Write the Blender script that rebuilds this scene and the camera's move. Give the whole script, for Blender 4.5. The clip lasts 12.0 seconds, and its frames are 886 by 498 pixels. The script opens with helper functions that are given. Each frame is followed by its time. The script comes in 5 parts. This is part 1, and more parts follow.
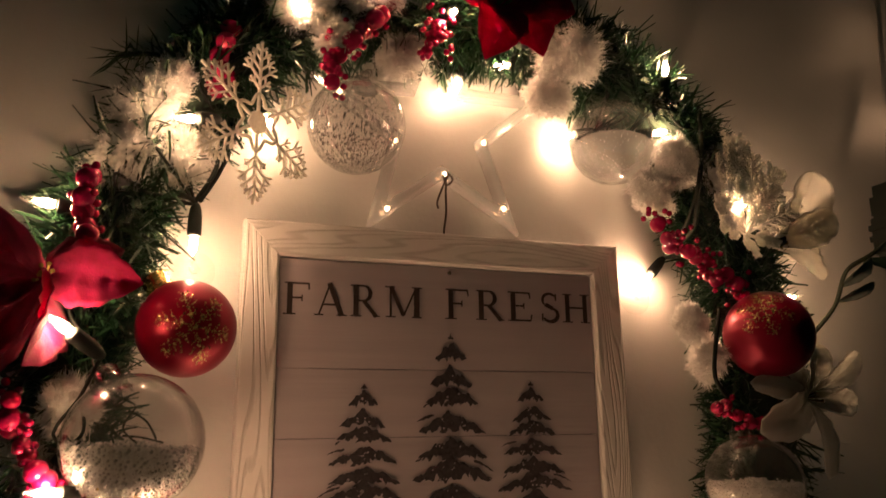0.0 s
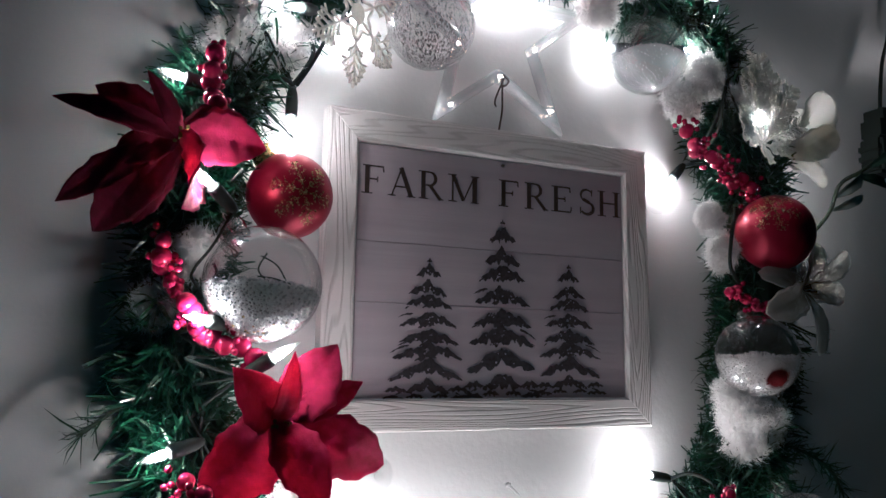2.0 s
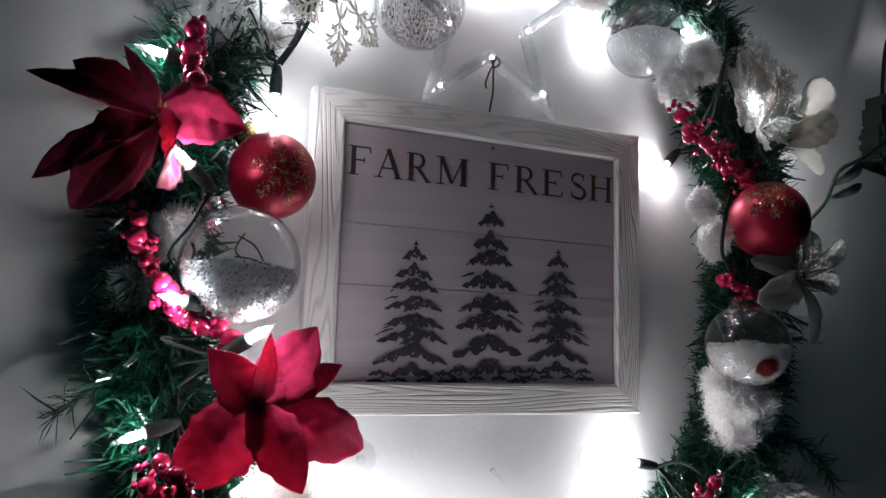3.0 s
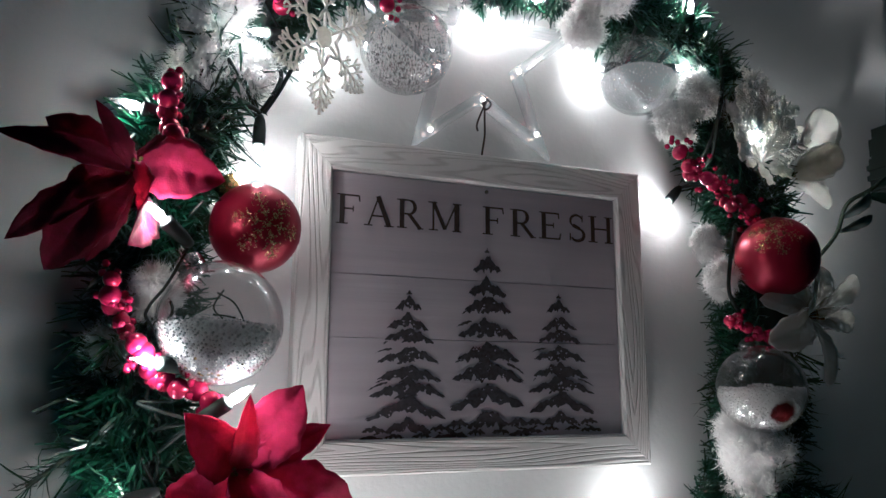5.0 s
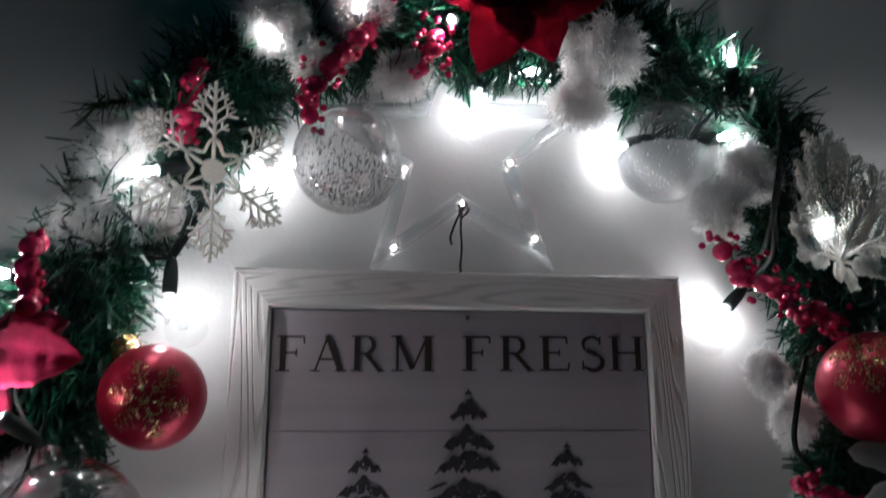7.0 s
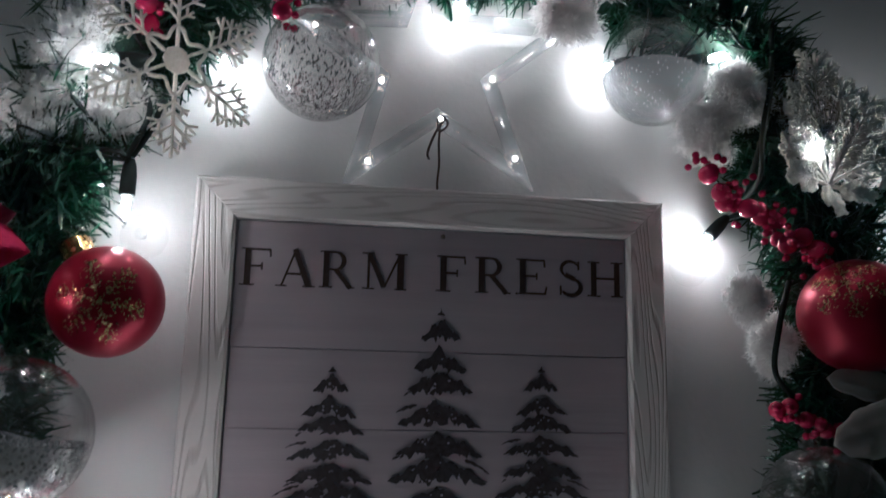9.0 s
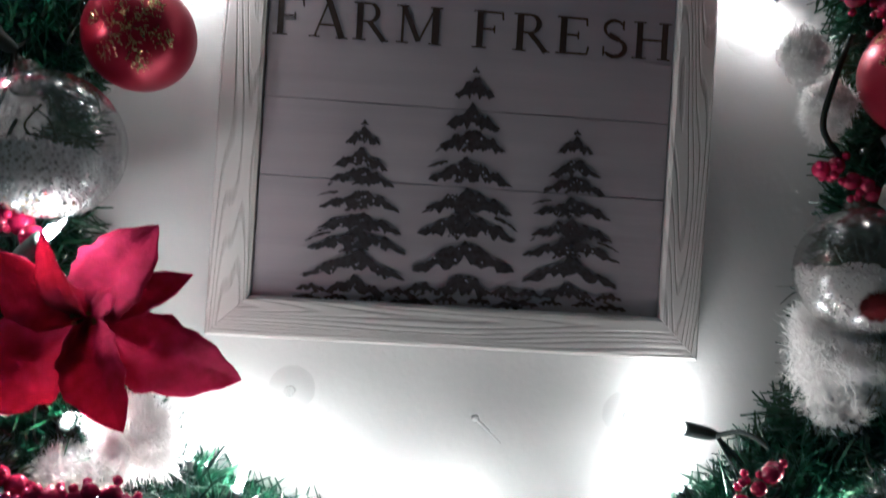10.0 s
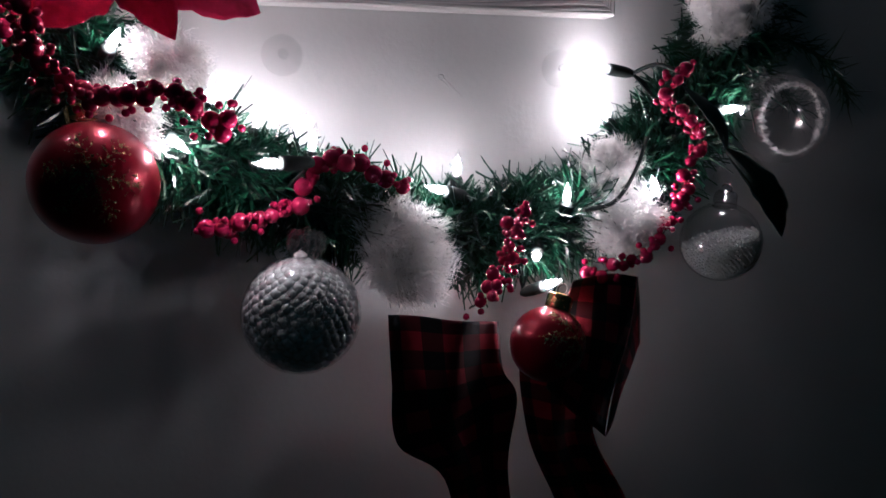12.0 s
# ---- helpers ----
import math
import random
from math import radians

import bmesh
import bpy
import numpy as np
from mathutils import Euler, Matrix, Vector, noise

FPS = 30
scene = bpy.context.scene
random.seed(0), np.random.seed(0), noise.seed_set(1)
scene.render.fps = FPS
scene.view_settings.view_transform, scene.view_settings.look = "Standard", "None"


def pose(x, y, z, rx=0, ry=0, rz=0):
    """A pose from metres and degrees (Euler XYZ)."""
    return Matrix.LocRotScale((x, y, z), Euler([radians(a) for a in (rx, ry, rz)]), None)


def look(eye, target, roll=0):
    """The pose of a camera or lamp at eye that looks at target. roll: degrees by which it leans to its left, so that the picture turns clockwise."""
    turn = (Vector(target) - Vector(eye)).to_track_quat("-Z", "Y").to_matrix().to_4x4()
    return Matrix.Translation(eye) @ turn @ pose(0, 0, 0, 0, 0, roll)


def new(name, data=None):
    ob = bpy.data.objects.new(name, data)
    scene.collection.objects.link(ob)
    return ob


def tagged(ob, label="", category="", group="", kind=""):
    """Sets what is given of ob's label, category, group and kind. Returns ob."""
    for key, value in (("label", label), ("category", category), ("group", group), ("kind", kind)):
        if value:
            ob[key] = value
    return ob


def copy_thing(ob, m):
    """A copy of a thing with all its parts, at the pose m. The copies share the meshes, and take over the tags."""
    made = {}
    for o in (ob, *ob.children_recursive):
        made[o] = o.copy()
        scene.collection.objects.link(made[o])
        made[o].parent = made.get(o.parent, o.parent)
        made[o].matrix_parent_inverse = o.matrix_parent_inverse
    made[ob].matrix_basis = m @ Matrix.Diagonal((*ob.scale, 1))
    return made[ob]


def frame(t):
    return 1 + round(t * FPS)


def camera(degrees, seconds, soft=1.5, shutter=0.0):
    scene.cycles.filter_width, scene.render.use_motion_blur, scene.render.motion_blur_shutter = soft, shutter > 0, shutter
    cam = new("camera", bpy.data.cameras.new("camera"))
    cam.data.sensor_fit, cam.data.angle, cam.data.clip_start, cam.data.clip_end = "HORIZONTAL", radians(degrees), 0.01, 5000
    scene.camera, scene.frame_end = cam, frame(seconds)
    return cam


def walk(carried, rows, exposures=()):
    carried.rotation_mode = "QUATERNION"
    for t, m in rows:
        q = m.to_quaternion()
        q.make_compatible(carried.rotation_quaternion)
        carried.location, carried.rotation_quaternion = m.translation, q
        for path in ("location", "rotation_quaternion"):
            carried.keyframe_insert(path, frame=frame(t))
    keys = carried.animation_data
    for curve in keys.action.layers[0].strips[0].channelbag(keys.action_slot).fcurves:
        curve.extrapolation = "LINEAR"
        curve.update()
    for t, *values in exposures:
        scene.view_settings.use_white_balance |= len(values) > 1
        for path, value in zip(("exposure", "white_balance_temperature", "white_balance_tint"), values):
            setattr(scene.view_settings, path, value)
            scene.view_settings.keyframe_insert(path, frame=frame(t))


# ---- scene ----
cam = camera(59.8, 12.0, shutter=0.22)
PATH = [
    (0, (-0.22, -0.605, 1.471), (0.455, 1.22, 1.934), -0.3),
    (0.5, (-0.226, -0.599, 1.445), (0.402, 1.261, 1.828), 0.8),
    (1, (-0.264, -0.632, 1.414), (0.443, 1.201, 1.793), 1.1),
    (1.5, (-0.315, -0.654, 1.415), (0.404, 1.172, 1.802), 1.7),
    (2, (-0.325, -0.634, 1.414), (0.466, 1.178, 1.716), 1.3),
    (2.5, (-0.314, -0.637, 1.413), (0.492, 1.173, 1.687), 2.2),
    (2.7, (-0.31, -0.634, 1.415), (0.474, 1.187, 1.678), 2.4),
    (4.3, (-0.288, -0.635, 1.41), (0.475, 1.186, 1.73), 1.3),
    (4.5, (-0.285, -0.639, 1.419), (0.465, 1.18, 1.776), 0.8),
    (5, (-0.282, -0.62, 1.424), (0.455, 1.203, 1.79), 0.6),
    (5.5, (-0.256, -0.619, 1.423), (0.436, 1.224, 1.775), 0.4),
    (6, (-0.192, -0.614, 1.442), (0.332, 1.282, 1.806), 1.8),
    (6.5, (-0.118, -0.595, 1.462), (0.174, 1.335, 1.897), 3.7),
    (7, (-0.077, -0.571, 1.53), (0.139, 1.372, 1.953), 0.5),
    (7.2, (-0.067, -0.572, 1.57), (0.142, 1.386, 1.925), 1.8),
    (8.8, (-0.077, -0.539, 1.513), (0.251, 1.396, 1.9), 1.0),
    (9, (-0.078, -0.539, 1.496), (0.225, 1.405, 1.851), 1.8),
    (9.5, (-0.098, -0.526, 1.468), (0.174, 1.448, 1.643), 3.9),
    (10, (-0.04, -0.532, 1.427), (0.075, 1.464, 1.421), 4.0),
    (10.5, (-0.034, -0.559, 1.369), (0.13, 1.43, 1.243), 3.9),
    (11, (-0.057, -0.595, 1.357), (0.202, 1.384, 1.234), 3.3),
    (11.5, (-0.11, -0.611, 1.289), (0.25, 1.347, 1.095), 2.2),
    (12, (-0.16, -0.616, 1.252), (0.404, 1.285, 0.993), -0.1),
]
walk(cam, [(t, look(eye, target, roll)) for t, eye, target, roll in PATH], exposures=[(0.0, -0.3, 6700, 21), (0.25, -0.35, 5750, 16), (0.5, -0.3, 4680, 9), (1.0, -0.25, 3980, 5), (2.0, 0.0, 3700, 4), (5.5, -0.04, 3640, -1), (6.5, -0.15, 3650, 0), (7.0, -0.45, 3650, 0), (9.0, -0.65, 3600, 0), (9.5, -0.15, 3480, 0), (10.0, -0.05, 3650, -2), (10.5, -0.97, 3700, 7), (11.0, -1.02, 3720, 8), (12.0, -0.95, 3780, 12)])

# ---- light ----
# The only light is the warm glow of the small bulbs; the room around is dark and closed.
BULB_POWER = 600.0
BULB_TINT = (1.0, 0.60, 0.31)
world = bpy.data.worlds.new("night")
world.use_nodes = True
world.node_tree.nodes["Background"].inputs[0].default_value = (0.5, 0.75, 0.9, 1)
world.node_tree.nodes["Background"].inputs[1].default_value = 0.002
scene.world = world

rng = random.Random(7)
nrg = np.random.default_rng(11)


# ---- materials ----
def nodes_of(name):
    m = bpy.data.materials.new(name)
    m.use_nodes = True
    t = m.node_tree
    return m, t, t.nodes["Principled BSDF"], t.nodes["Material Output"]


def surface(name, low, high, rough=0.5, metal=0.0, scale=40.0, bump=0.0, bump_scale=200.0, sheen=0.0, piece=False,
            stretch=(1, 1, 1), through_light=0.0, coat=0.0, rough_var=0.1):
    """A surface of two colours mixed by coarse and fine noise, with relief and uneven gloss."""
    m, t, b, out = nodes_of(name)
    co = t.nodes.new("ShaderNodeTexCoord")
    mp = t.nodes.new("ShaderNodeMapping")
    mp.inputs["Scale"].default_value = stretch
    t.links.new(co.outputs["Object"], mp.inputs[0])
    n1 = t.nodes.new("ShaderNodeTexNoise")
    n1.inputs["Scale"].default_value, n1.inputs["Detail"].default_value = scale, 6
    t.links.new(mp.outputs[0], n1.inputs[0])
    ramp = t.nodes.new("ShaderNodeMapRange")
    ramp.inputs[1].default_value, ramp.inputs[2].default_value = 0.3, 0.7
    t.links.new(n1.outputs[0], ramp.inputs[0])
    fac = ramp.outputs[0]
    if piece:
        g = t.nodes.new("ShaderNodeNewGeometry")
        a = t.nodes.new("ShaderNodeMath")
        a.operation = "MULTIPLY_ADD"
        a.inputs[1].default_value = 0.7
        t.links.new(g.outputs["Random Per Island"], a.inputs[0])
        s = t.nodes.new("ShaderNodeMath")
        s.operation = "MULTIPLY"
        s.inputs[1].default_value = 0.3
        t.links.new(fac, s.inputs[0])
        t.links.new(s.outputs[0], a.inputs[2])
        fac = a.outputs[0]
    mix = t.nodes.new("ShaderNodeMix")
    mix.data_type = "RGBA"
    mix.inputs[6].default_value, mix.inputs[7].default_value = (*low, 1), (*high, 1)
    t.links.new(fac, mix.inputs[0])
    t.links.new(mix.outputs[2], b.inputs["Base Color"])
    r = t.nodes.new("ShaderNodeMapRange")
    r.inputs[3].default_value, r.inputs[4].default_value = max(0.03, rough - rough_var), min(1, rough + rough_var)
    t.links.new(n1.outputs[0], r.inputs[0])
    t.links.new(r.outputs[0], b.inputs["Roughness"])
    b.inputs["Metallic"].default_value = metal
    b.inputs["Coat Weight"].default_value = coat
    b.inputs["Sheen Weight"].default_value = sheen
    b.inputs["Sheen Roughness"].default_value = 0.4
    if bump:
        n2 = t.nodes.new("ShaderNodeTexNoise")
        n2.inputs["Scale"].default_value, n2.inputs["Detail"].default_value = bump_scale, 3
        t.links.new(mp.outputs[0], n2.inputs[0])
        bp = t.nodes.new("ShaderNodeBump")
        bp.inputs["Strength"].default_value, bp.inputs["Distance"].default_value = bump, 0.001
        t.links.new(n2.outputs[0], bp.inputs["Height"])
        t.links.new(bp.outputs[0], b.inputs["Normal"])
    if through_light:
        tr = t.nodes.new("ShaderNodeBsdfTranslucent")
        t.links.new(mix.outputs[2], tr.inputs[0])
        ms = t.nodes.new("ShaderNodeMixShader")
        ms.inputs[0].default_value = through_light
        t.links.new(b.outputs[0], ms.inputs[1])
        t.links.new(tr.outputs[0], ms.inputs[2])
        t.links.new(ms.outputs[0], out.inputs[0])
    return m


def clear_plastic(name, tint=(0.95, 0.96, 0.96), gloss=0.03, base=0.085, rim=0.95, haze=0.035):
    """A thin clear shell: what lies behind shows through, with a gloss that rises to the rim."""
    m, t, b, out = nodes_of(name)
    t.nodes.remove(b)
    tr = t.nodes.new("ShaderNodeBsdfTransparent")
    tr.inputs[0].default_value = (*tint, 1)
    gl = t.nodes.new("ShaderNodeBsdfGlossy")
    gl.inputs["Roughness"].default_value = gloss
    fr = t.nodes.new("ShaderNodeLayerWeight")
    fr.inputs[0].default_value = 0.5
    pw = t.nodes.new("ShaderNodeMath")
    pw.operation = "POWER"
    pw.inputs[1].default_value = 3.0
    t.links.new(fr.outputs["Facing"], pw.inputs[0])
    rise = t.nodes.new("ShaderNodeMapRange")
    rise.inputs[1].default_value, rise.inputs[2].default_value = 0.0, 0.8
    rise.inputs[3].default_value, rise.inputs[4].default_value = base, rim
    t.links.new(pw.outputs[0], rise.inputs[0])
    ms = t.nodes.new("ShaderNodeMixShader")
    t.links.new(rise.outputs[0], ms.inputs[0])
    t.links.new(tr.outputs[0], ms.inputs[1])
    t.links.new(gl.outputs[0], ms.inputs[2])
    end = ms
    if haze:
        df = t.nodes.new("ShaderNodeBsdfTranslucent")
        df.inputs[0].default_value = (0.8, 0.8, 0.8, 1)
        end = t.nodes.new("ShaderNodeMixShader")
        end.inputs[0].default_value = haze
        t.links.new(ms.outputs[0], end.inputs[1])
        t.links.new(df.outputs[0], end.inputs[2])
    t.links.new(end.outputs[0], out.inputs[0])
    return m


def glow(name, tint, power):
    m, t, b, out = nodes_of(name)
    b.inputs["Base Color"].default_value = (0.9, 0.85, 0.8, 1)
    b.inputs["Emission Color"].default_value = (*tint, 1)
    b.inputs["Emission Strength"].default_value = power
    return m


def carved_wood(name, low, high, depth=0.7):
    """Painted wood with raised cathedral grain along the local x axis."""
    m, t, b, out = nodes_of(name)
    co = t.nodes.new("ShaderNodeTexCoord")
    info = t.nodes.new("ShaderNodeObjectInfo")
    add = t.nodes.new("ShaderNodeVectorMath")
    add.operation = "MULTIPLY_ADD"
    add.inputs[1].default_value = (1, 1, 1)
    mul = t.nodes.new("ShaderNodeMath")
    mul.operation = "MULTIPLY"
    mul.inputs[1].default_value = 3.0
    t.links.new(info.outputs["Random"], mul.inputs[0])
    t.links.new(co.outputs["Object"], add.inputs[0])
    t.links.new(mul.outputs[0], add.inputs[2])
    mp = t.nodes.new("ShaderNodeMapping")
    mp.inputs["Scale"].default_value = (4.5, 62, 62)
    t.links.new(add.outputs[0], mp.inputs[0])
    ns = t.nodes.new("ShaderNodeTexNoise")
    ns.inputs["Scale"].default_value, ns.inputs["Detail"].default_value = 0.8, 0.4
    t.links.new(mp.outputs[0], ns.inputs[0])
    k = t.nodes.new("ShaderNodeMath")
    k.operation = "MULTIPLY"
    k.inputs[1].default_value = 112.0
    t.links.new(ns.outputs[0], k.inputs[0])
    sn = t.nodes.new("ShaderNodeMath")
    sn.operation = "SINE"
    t.links.new(k.outputs[0], sn.inputs[0])
    fine = t.nodes.new("ShaderNodeTexNoise")
    fine.inputs["Scale"].default_value, fine.inputs["Detail"].default_value = 12, 4
    t.links.new(mp.outputs[0], fine.inputs[0])
    ad = t.nodes.new("ShaderNodeMath")
    ad.operation = "MULTIPLY_ADD"
    ad.inputs[1].default_value = 0.8
    t.links.new(fine.outputs[0], ad.inputs[0])
    t.links.new(sn.outputs[0], ad.inputs[2])
    mix = t.nodes.new("ShaderNodeMix")
    mix.data_type = "RGBA"
    mix.inputs[6].default_value, mix.inputs[7].default_value = (*low, 1), (*high, 1)
    mr = t.nodes.new("ShaderNodeMapRange")
    mr.inputs[1].default_value, mr.inputs[2].default_value = -0.9, 0.1
    t.links.new(ad.outputs[0], mr.inputs[0])
    t.links.new(mr.outputs[0], mix.inputs[0])
    t.links.new(mix.outputs[2], b.inputs["Base Color"])
    b.inputs["Roughness"].default_value = 0.62
    bp = t.nodes.new("ShaderNodeBump")
    bp.inputs["Strength"].default_value, bp.inputs["Distance"].default_value = depth, 0.0011
    t.links.new(mr.outputs[0], bp.inputs["Height"])
    t.links.new(bp.outputs[0], b.inputs["Normal"])
    return m


def plaid(name, red, dark):
    """Woven buffalo check from two sets of stripes on the cloth's own coordinates."""
    m, t, b, out = nodes_of(name)
    uv = t.nodes.new("ShaderNodeUVMap")
    sep = t.nodes.new("ShaderNodeSeparateXYZ")
    t.links.new(uv.outputs[0], sep.inputs[0])
    flags = []
    for n in range(2):
        fr = t.nodes.new("ShaderNodeMath")
        fr.operation = "FRACT"
        t.links.new(sep.outputs[n], fr.inputs[0])
        gt = t.nodes.new("ShaderNodeMath")
        gt.operation = "GREATER_THAN"
        gt.inputs[1].default_value = 0.5
        t.links.new(fr.outputs[0], gt.inputs[0])
        flags.append(gt)
    ad = t.nodes.new("ShaderNodeMath")
    ad.operation = "ADD"
    t.links.new(flags[0].outputs[0], ad.inputs[0])
    t.links.new(flags[1].outputs[0], ad.inputs[1])
    hf = t.nodes.new("ShaderNodeMath")
    hf.operation = "MULTIPLY"
    hf.inputs[1].default_value = 0.5
    t.links.new(ad.outputs[0], hf.inputs[0])
    pw = t.nodes.new("ShaderNodeMath")
    pw.operation = "POWER"
    pw.inputs[1].default_value = 2.4
    t.links.new(hf.outputs[0], pw.inputs[0])
    mix = t.nodes.new("ShaderNodeMix")
    mix.data_type = "RGBA"
    mix.inputs[6].default_value, mix.inputs[7].default_value = (*dark, 1), (*red, 1)
    t.links.new(pw.outputs[0], mix.inputs[0])
    t.links.new(mix.outputs[2], b.inputs["Base Color"])
    b.inputs["Roughness"].default_value = 0.85
    b.inputs["Sheen Weight"].default_value = 0.3
    wv = t.nodes.new("ShaderNodeTexNoise")
    wv.inputs["Scale"].default_value = 900
    bp = t.nodes.new("ShaderNodeBump")
    bp.inputs["Strength"].default_value, bp.inputs["Distance"].default_value = 0.4, 0.0006
    t.links.new(wv.outputs[0], bp.inputs["Height"])
    t.links.new(bp.outputs[0], b.inputs["Normal"])
    return m


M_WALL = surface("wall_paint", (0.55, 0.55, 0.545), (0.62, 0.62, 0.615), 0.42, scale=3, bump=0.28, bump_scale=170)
# teal picked so that the unseen walls throw back a cool fill
M_ROOM_BOUNCE = surface("teal_bounce_paint", (0.03, 0.17, 0.21), (0.04, 0.19, 0.235), 0.8, scale=3)
M_FLOOR = surface("floor_wood", (0.10, 0.06, 0.035), (0.17, 0.10, 0.06), 0.5, scale=6, stretch=(1, 12, 1))
M_FRAME = carved_wood("whitewashed_carved_wood", (0.50, 0.48, 0.46), (0.70, 0.68, 0.66))
M_BOARD = surface("pale_board", (0.365, 0.33, 0.36), (0.435, 0.39, 0.42), 0.6, scale=14, bump=0.25, bump_scale=60, stretch=(0.25, 1, 5))
M_INK = surface("charcoal_paint", (0.010, 0.009, 0.012), (0.050, 0.044, 0.052), 0.7, scale=300)
M_INK_TEXT = surface("brown_black_paint", (0.016, 0.009, 0.007), (0.04, 0.025, 0.02), 0.65, scale=250)
M_STEEL = surface("dull_steel", (0.10, 0.09, 0.08), (0.2, 0.18, 0.16), 0.45, 1.0, scale=400)
M_TWINE = surface("dark_twine", (0.02, 0.012, 0.01), (0.06, 0.035, 0.025), 0.9, scale=800, bump=0.5, bump_scale=1200)
M_NEEDLE = surface("green_needles", (0.004, 0.016, 0.007), (0.018, 0.068, 0.030), 0.30, scale=60, piece=True)
M_FLEECE = surface("white_fleece", (0.90, 0.89, 0.88), (0.96, 0.95, 0.94), 0.9, scale=90, piece=True, through_light=0.6)
M_CORE = surface("dark_wire_core", (0.006, 0.016, 0.010), (0.015, 0.035, 0.02), 0.8, scale=150, bump=0.6, bump_scale=500)
M_BERRY = surface("pearly_red_bead", (0.32, 0.004, 0.052), (0.46, 0.008, 0.085), 0.20, 0.25, scale=80, coat=0.6, rough_var=0.06)
M_STEM = surface("dark_stem", (0.01, 0.018, 0.010), (0.03, 0.04, 0.02), 0.7, scale=300)
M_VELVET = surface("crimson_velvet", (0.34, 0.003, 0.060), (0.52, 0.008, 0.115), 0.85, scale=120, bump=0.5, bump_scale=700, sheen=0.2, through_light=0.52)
# the crimson velvet again, darkened: the side bloom's shade is in its colour
M_VELVET_SHADE = surface("shaded_red_velvet", (0.13, 0.002, 0.022), (0.23, 0.003, 0.044), 0.85, scale=120, bump=0.5, bump_scale=700, sheen=0.2, through_light=0.22)
M_SILK = surface("white_silk_petal", (0.74, 0.73, 0.69), (0.86, 0.85, 0.82), 0.6, scale=40, bump=0.3, bump_scale=300, through_light=0.72)
M_YELLOW = surface("yellow_green_stamen", (0.12, 0.08, 0.02), (0.28, 0.20, 0.04), 0.6, scale=200)
M_LEAF = surface("dark_leaf", (0.005, 0.014, 0.009), (0.015, 0.035, 0.022), 0.6, scale=60, through_light=0.1)
M_LEAF_PALE = surface("dusty_leaf", (0.10, 0.13, 0.12), (0.22, 0.24, 0.22), 0.5, scale=60)
M_RED = surface("satin_red_ball", (0.25, 0.003, 0.024), (0.31, 0.005, 0.034), 0.34, 0.45, scale=50, rough_var=0.04)
M_RED_GLOSS = surface("glossy_red_ball", (0.27, 0.003, 0.018), (0.34, 0.005, 0.026), 0.3, 0.5, scale=50, rough_var=0.03, coat=0.5)
M_GOLD = surface("gold_glitter", (0.30, 0.21, 0.07), (0.72, 0.54, 0.24), 0.28, 0.9, scale=500, piece=True)
M_BRASS = surface("brass_cap", (0.55, 0.38, 0.12), (0.7, 0.5, 0.2), 0.25, 1.0, scale=200)
M_SPECK = surface("silver_specks", (0.03, 0.028, 0.028), (0.18, 0.17, 0.17), 0.3, 0.5, scale=300, piece=True)
M_BEAD = surface("white_foam_bead", (0.80, 0.80, 0.79), (0.92, 0.91, 0.90), 0.35, scale=200, piece=True, through_light=0.45)
M_CRYSTAL = surface("clear_crystal_bead", (0.30, 0.30, 0.31), (0.80, 0.80, 0.80), 0.20, scale=300, piece=True, coat=0.6, through_light=0.4)
M_PEARL = surface("pearly_white_bead", (0.80, 0.80, 0.81), (0.88, 0.88, 0.89), 0.25, scale=90, coat=0.5)
M_POM = surface("red_pompom", (0.13, 0.004, 0.007), (0.22, 0.008, 0.013), 0.95, scale=300, piece=True)
M_CLEAR = clear_plastic("clear_shell", gloss=0.13, base=0.10, haze=0.012)
M_GLASS = clear_plastic("bulb_glass")
M_SNOW = clear_plastic("clear_snow_heap", (0.74, 0.74, 0.76), 0.3, 0.12, 0.6, 0.14)
M_CUP = clear_plastic("clear_suction_cup", (0.985, 0.985, 0.985), 0.22, 0.03, 0.35, 0.01)
M_CLEAR_B = clear_plastic("clear_shell_dusty", (0.93, 0.92, 0.92), 0.14, 0.10, 0.9, 0.035)
M_STAR = clear_plastic("clear_star_plastic", (0.90, 0.91, 0.92), 0.20, 0.16, 0.95, 0.20)
M_CREAM = surface("cream_glitter_plastic", (0.76, 0.73, 0.67), (0.90, 0.88, 0.83), 0.45, scale=500, bump=0.8, bump_scale=1500, through_light=0.45)
M_FROST = surface("frosted_white_twig", (0.72, 0.71, 0.66), (0.88, 0.87, 0.83), 0.7, scale=300, bump=0.8, bump_scale=1200, through_light=0.6)
M_CORD = surface("dark_green_cord", (0.004, 0.008, 0.006), (0.009, 0.017, 0.012), 0.8, scale=300)
M_PLAID = plaid("red_black_check", (0.72, 0.020, 0.050), (0.006, 0.004, 0.005))
M_BULB = glow("lit_bulb", BULB_TINT, BULB_POWER)
M_LED = glow("lit_star_led", BULB_TINT, 22.0)


# ---- building helpers ----
def mesh_ob(name, verts, faces, material, parent=None, label="", smooth=False):
    me = bpy.data.meshes.new(name)
    me.from_pydata([tuple(v) for v in verts], [], [tuple(f) for f in faces])
    me.materials.append(material)
    if smooth:
        me.polygons.foreach_set("use_smooth", [True] * len(me.polygons))
    me.update()
    ob = new(name, me)
    ob.parent = parent
    if label:
        tagged(ob, label)
    return ob


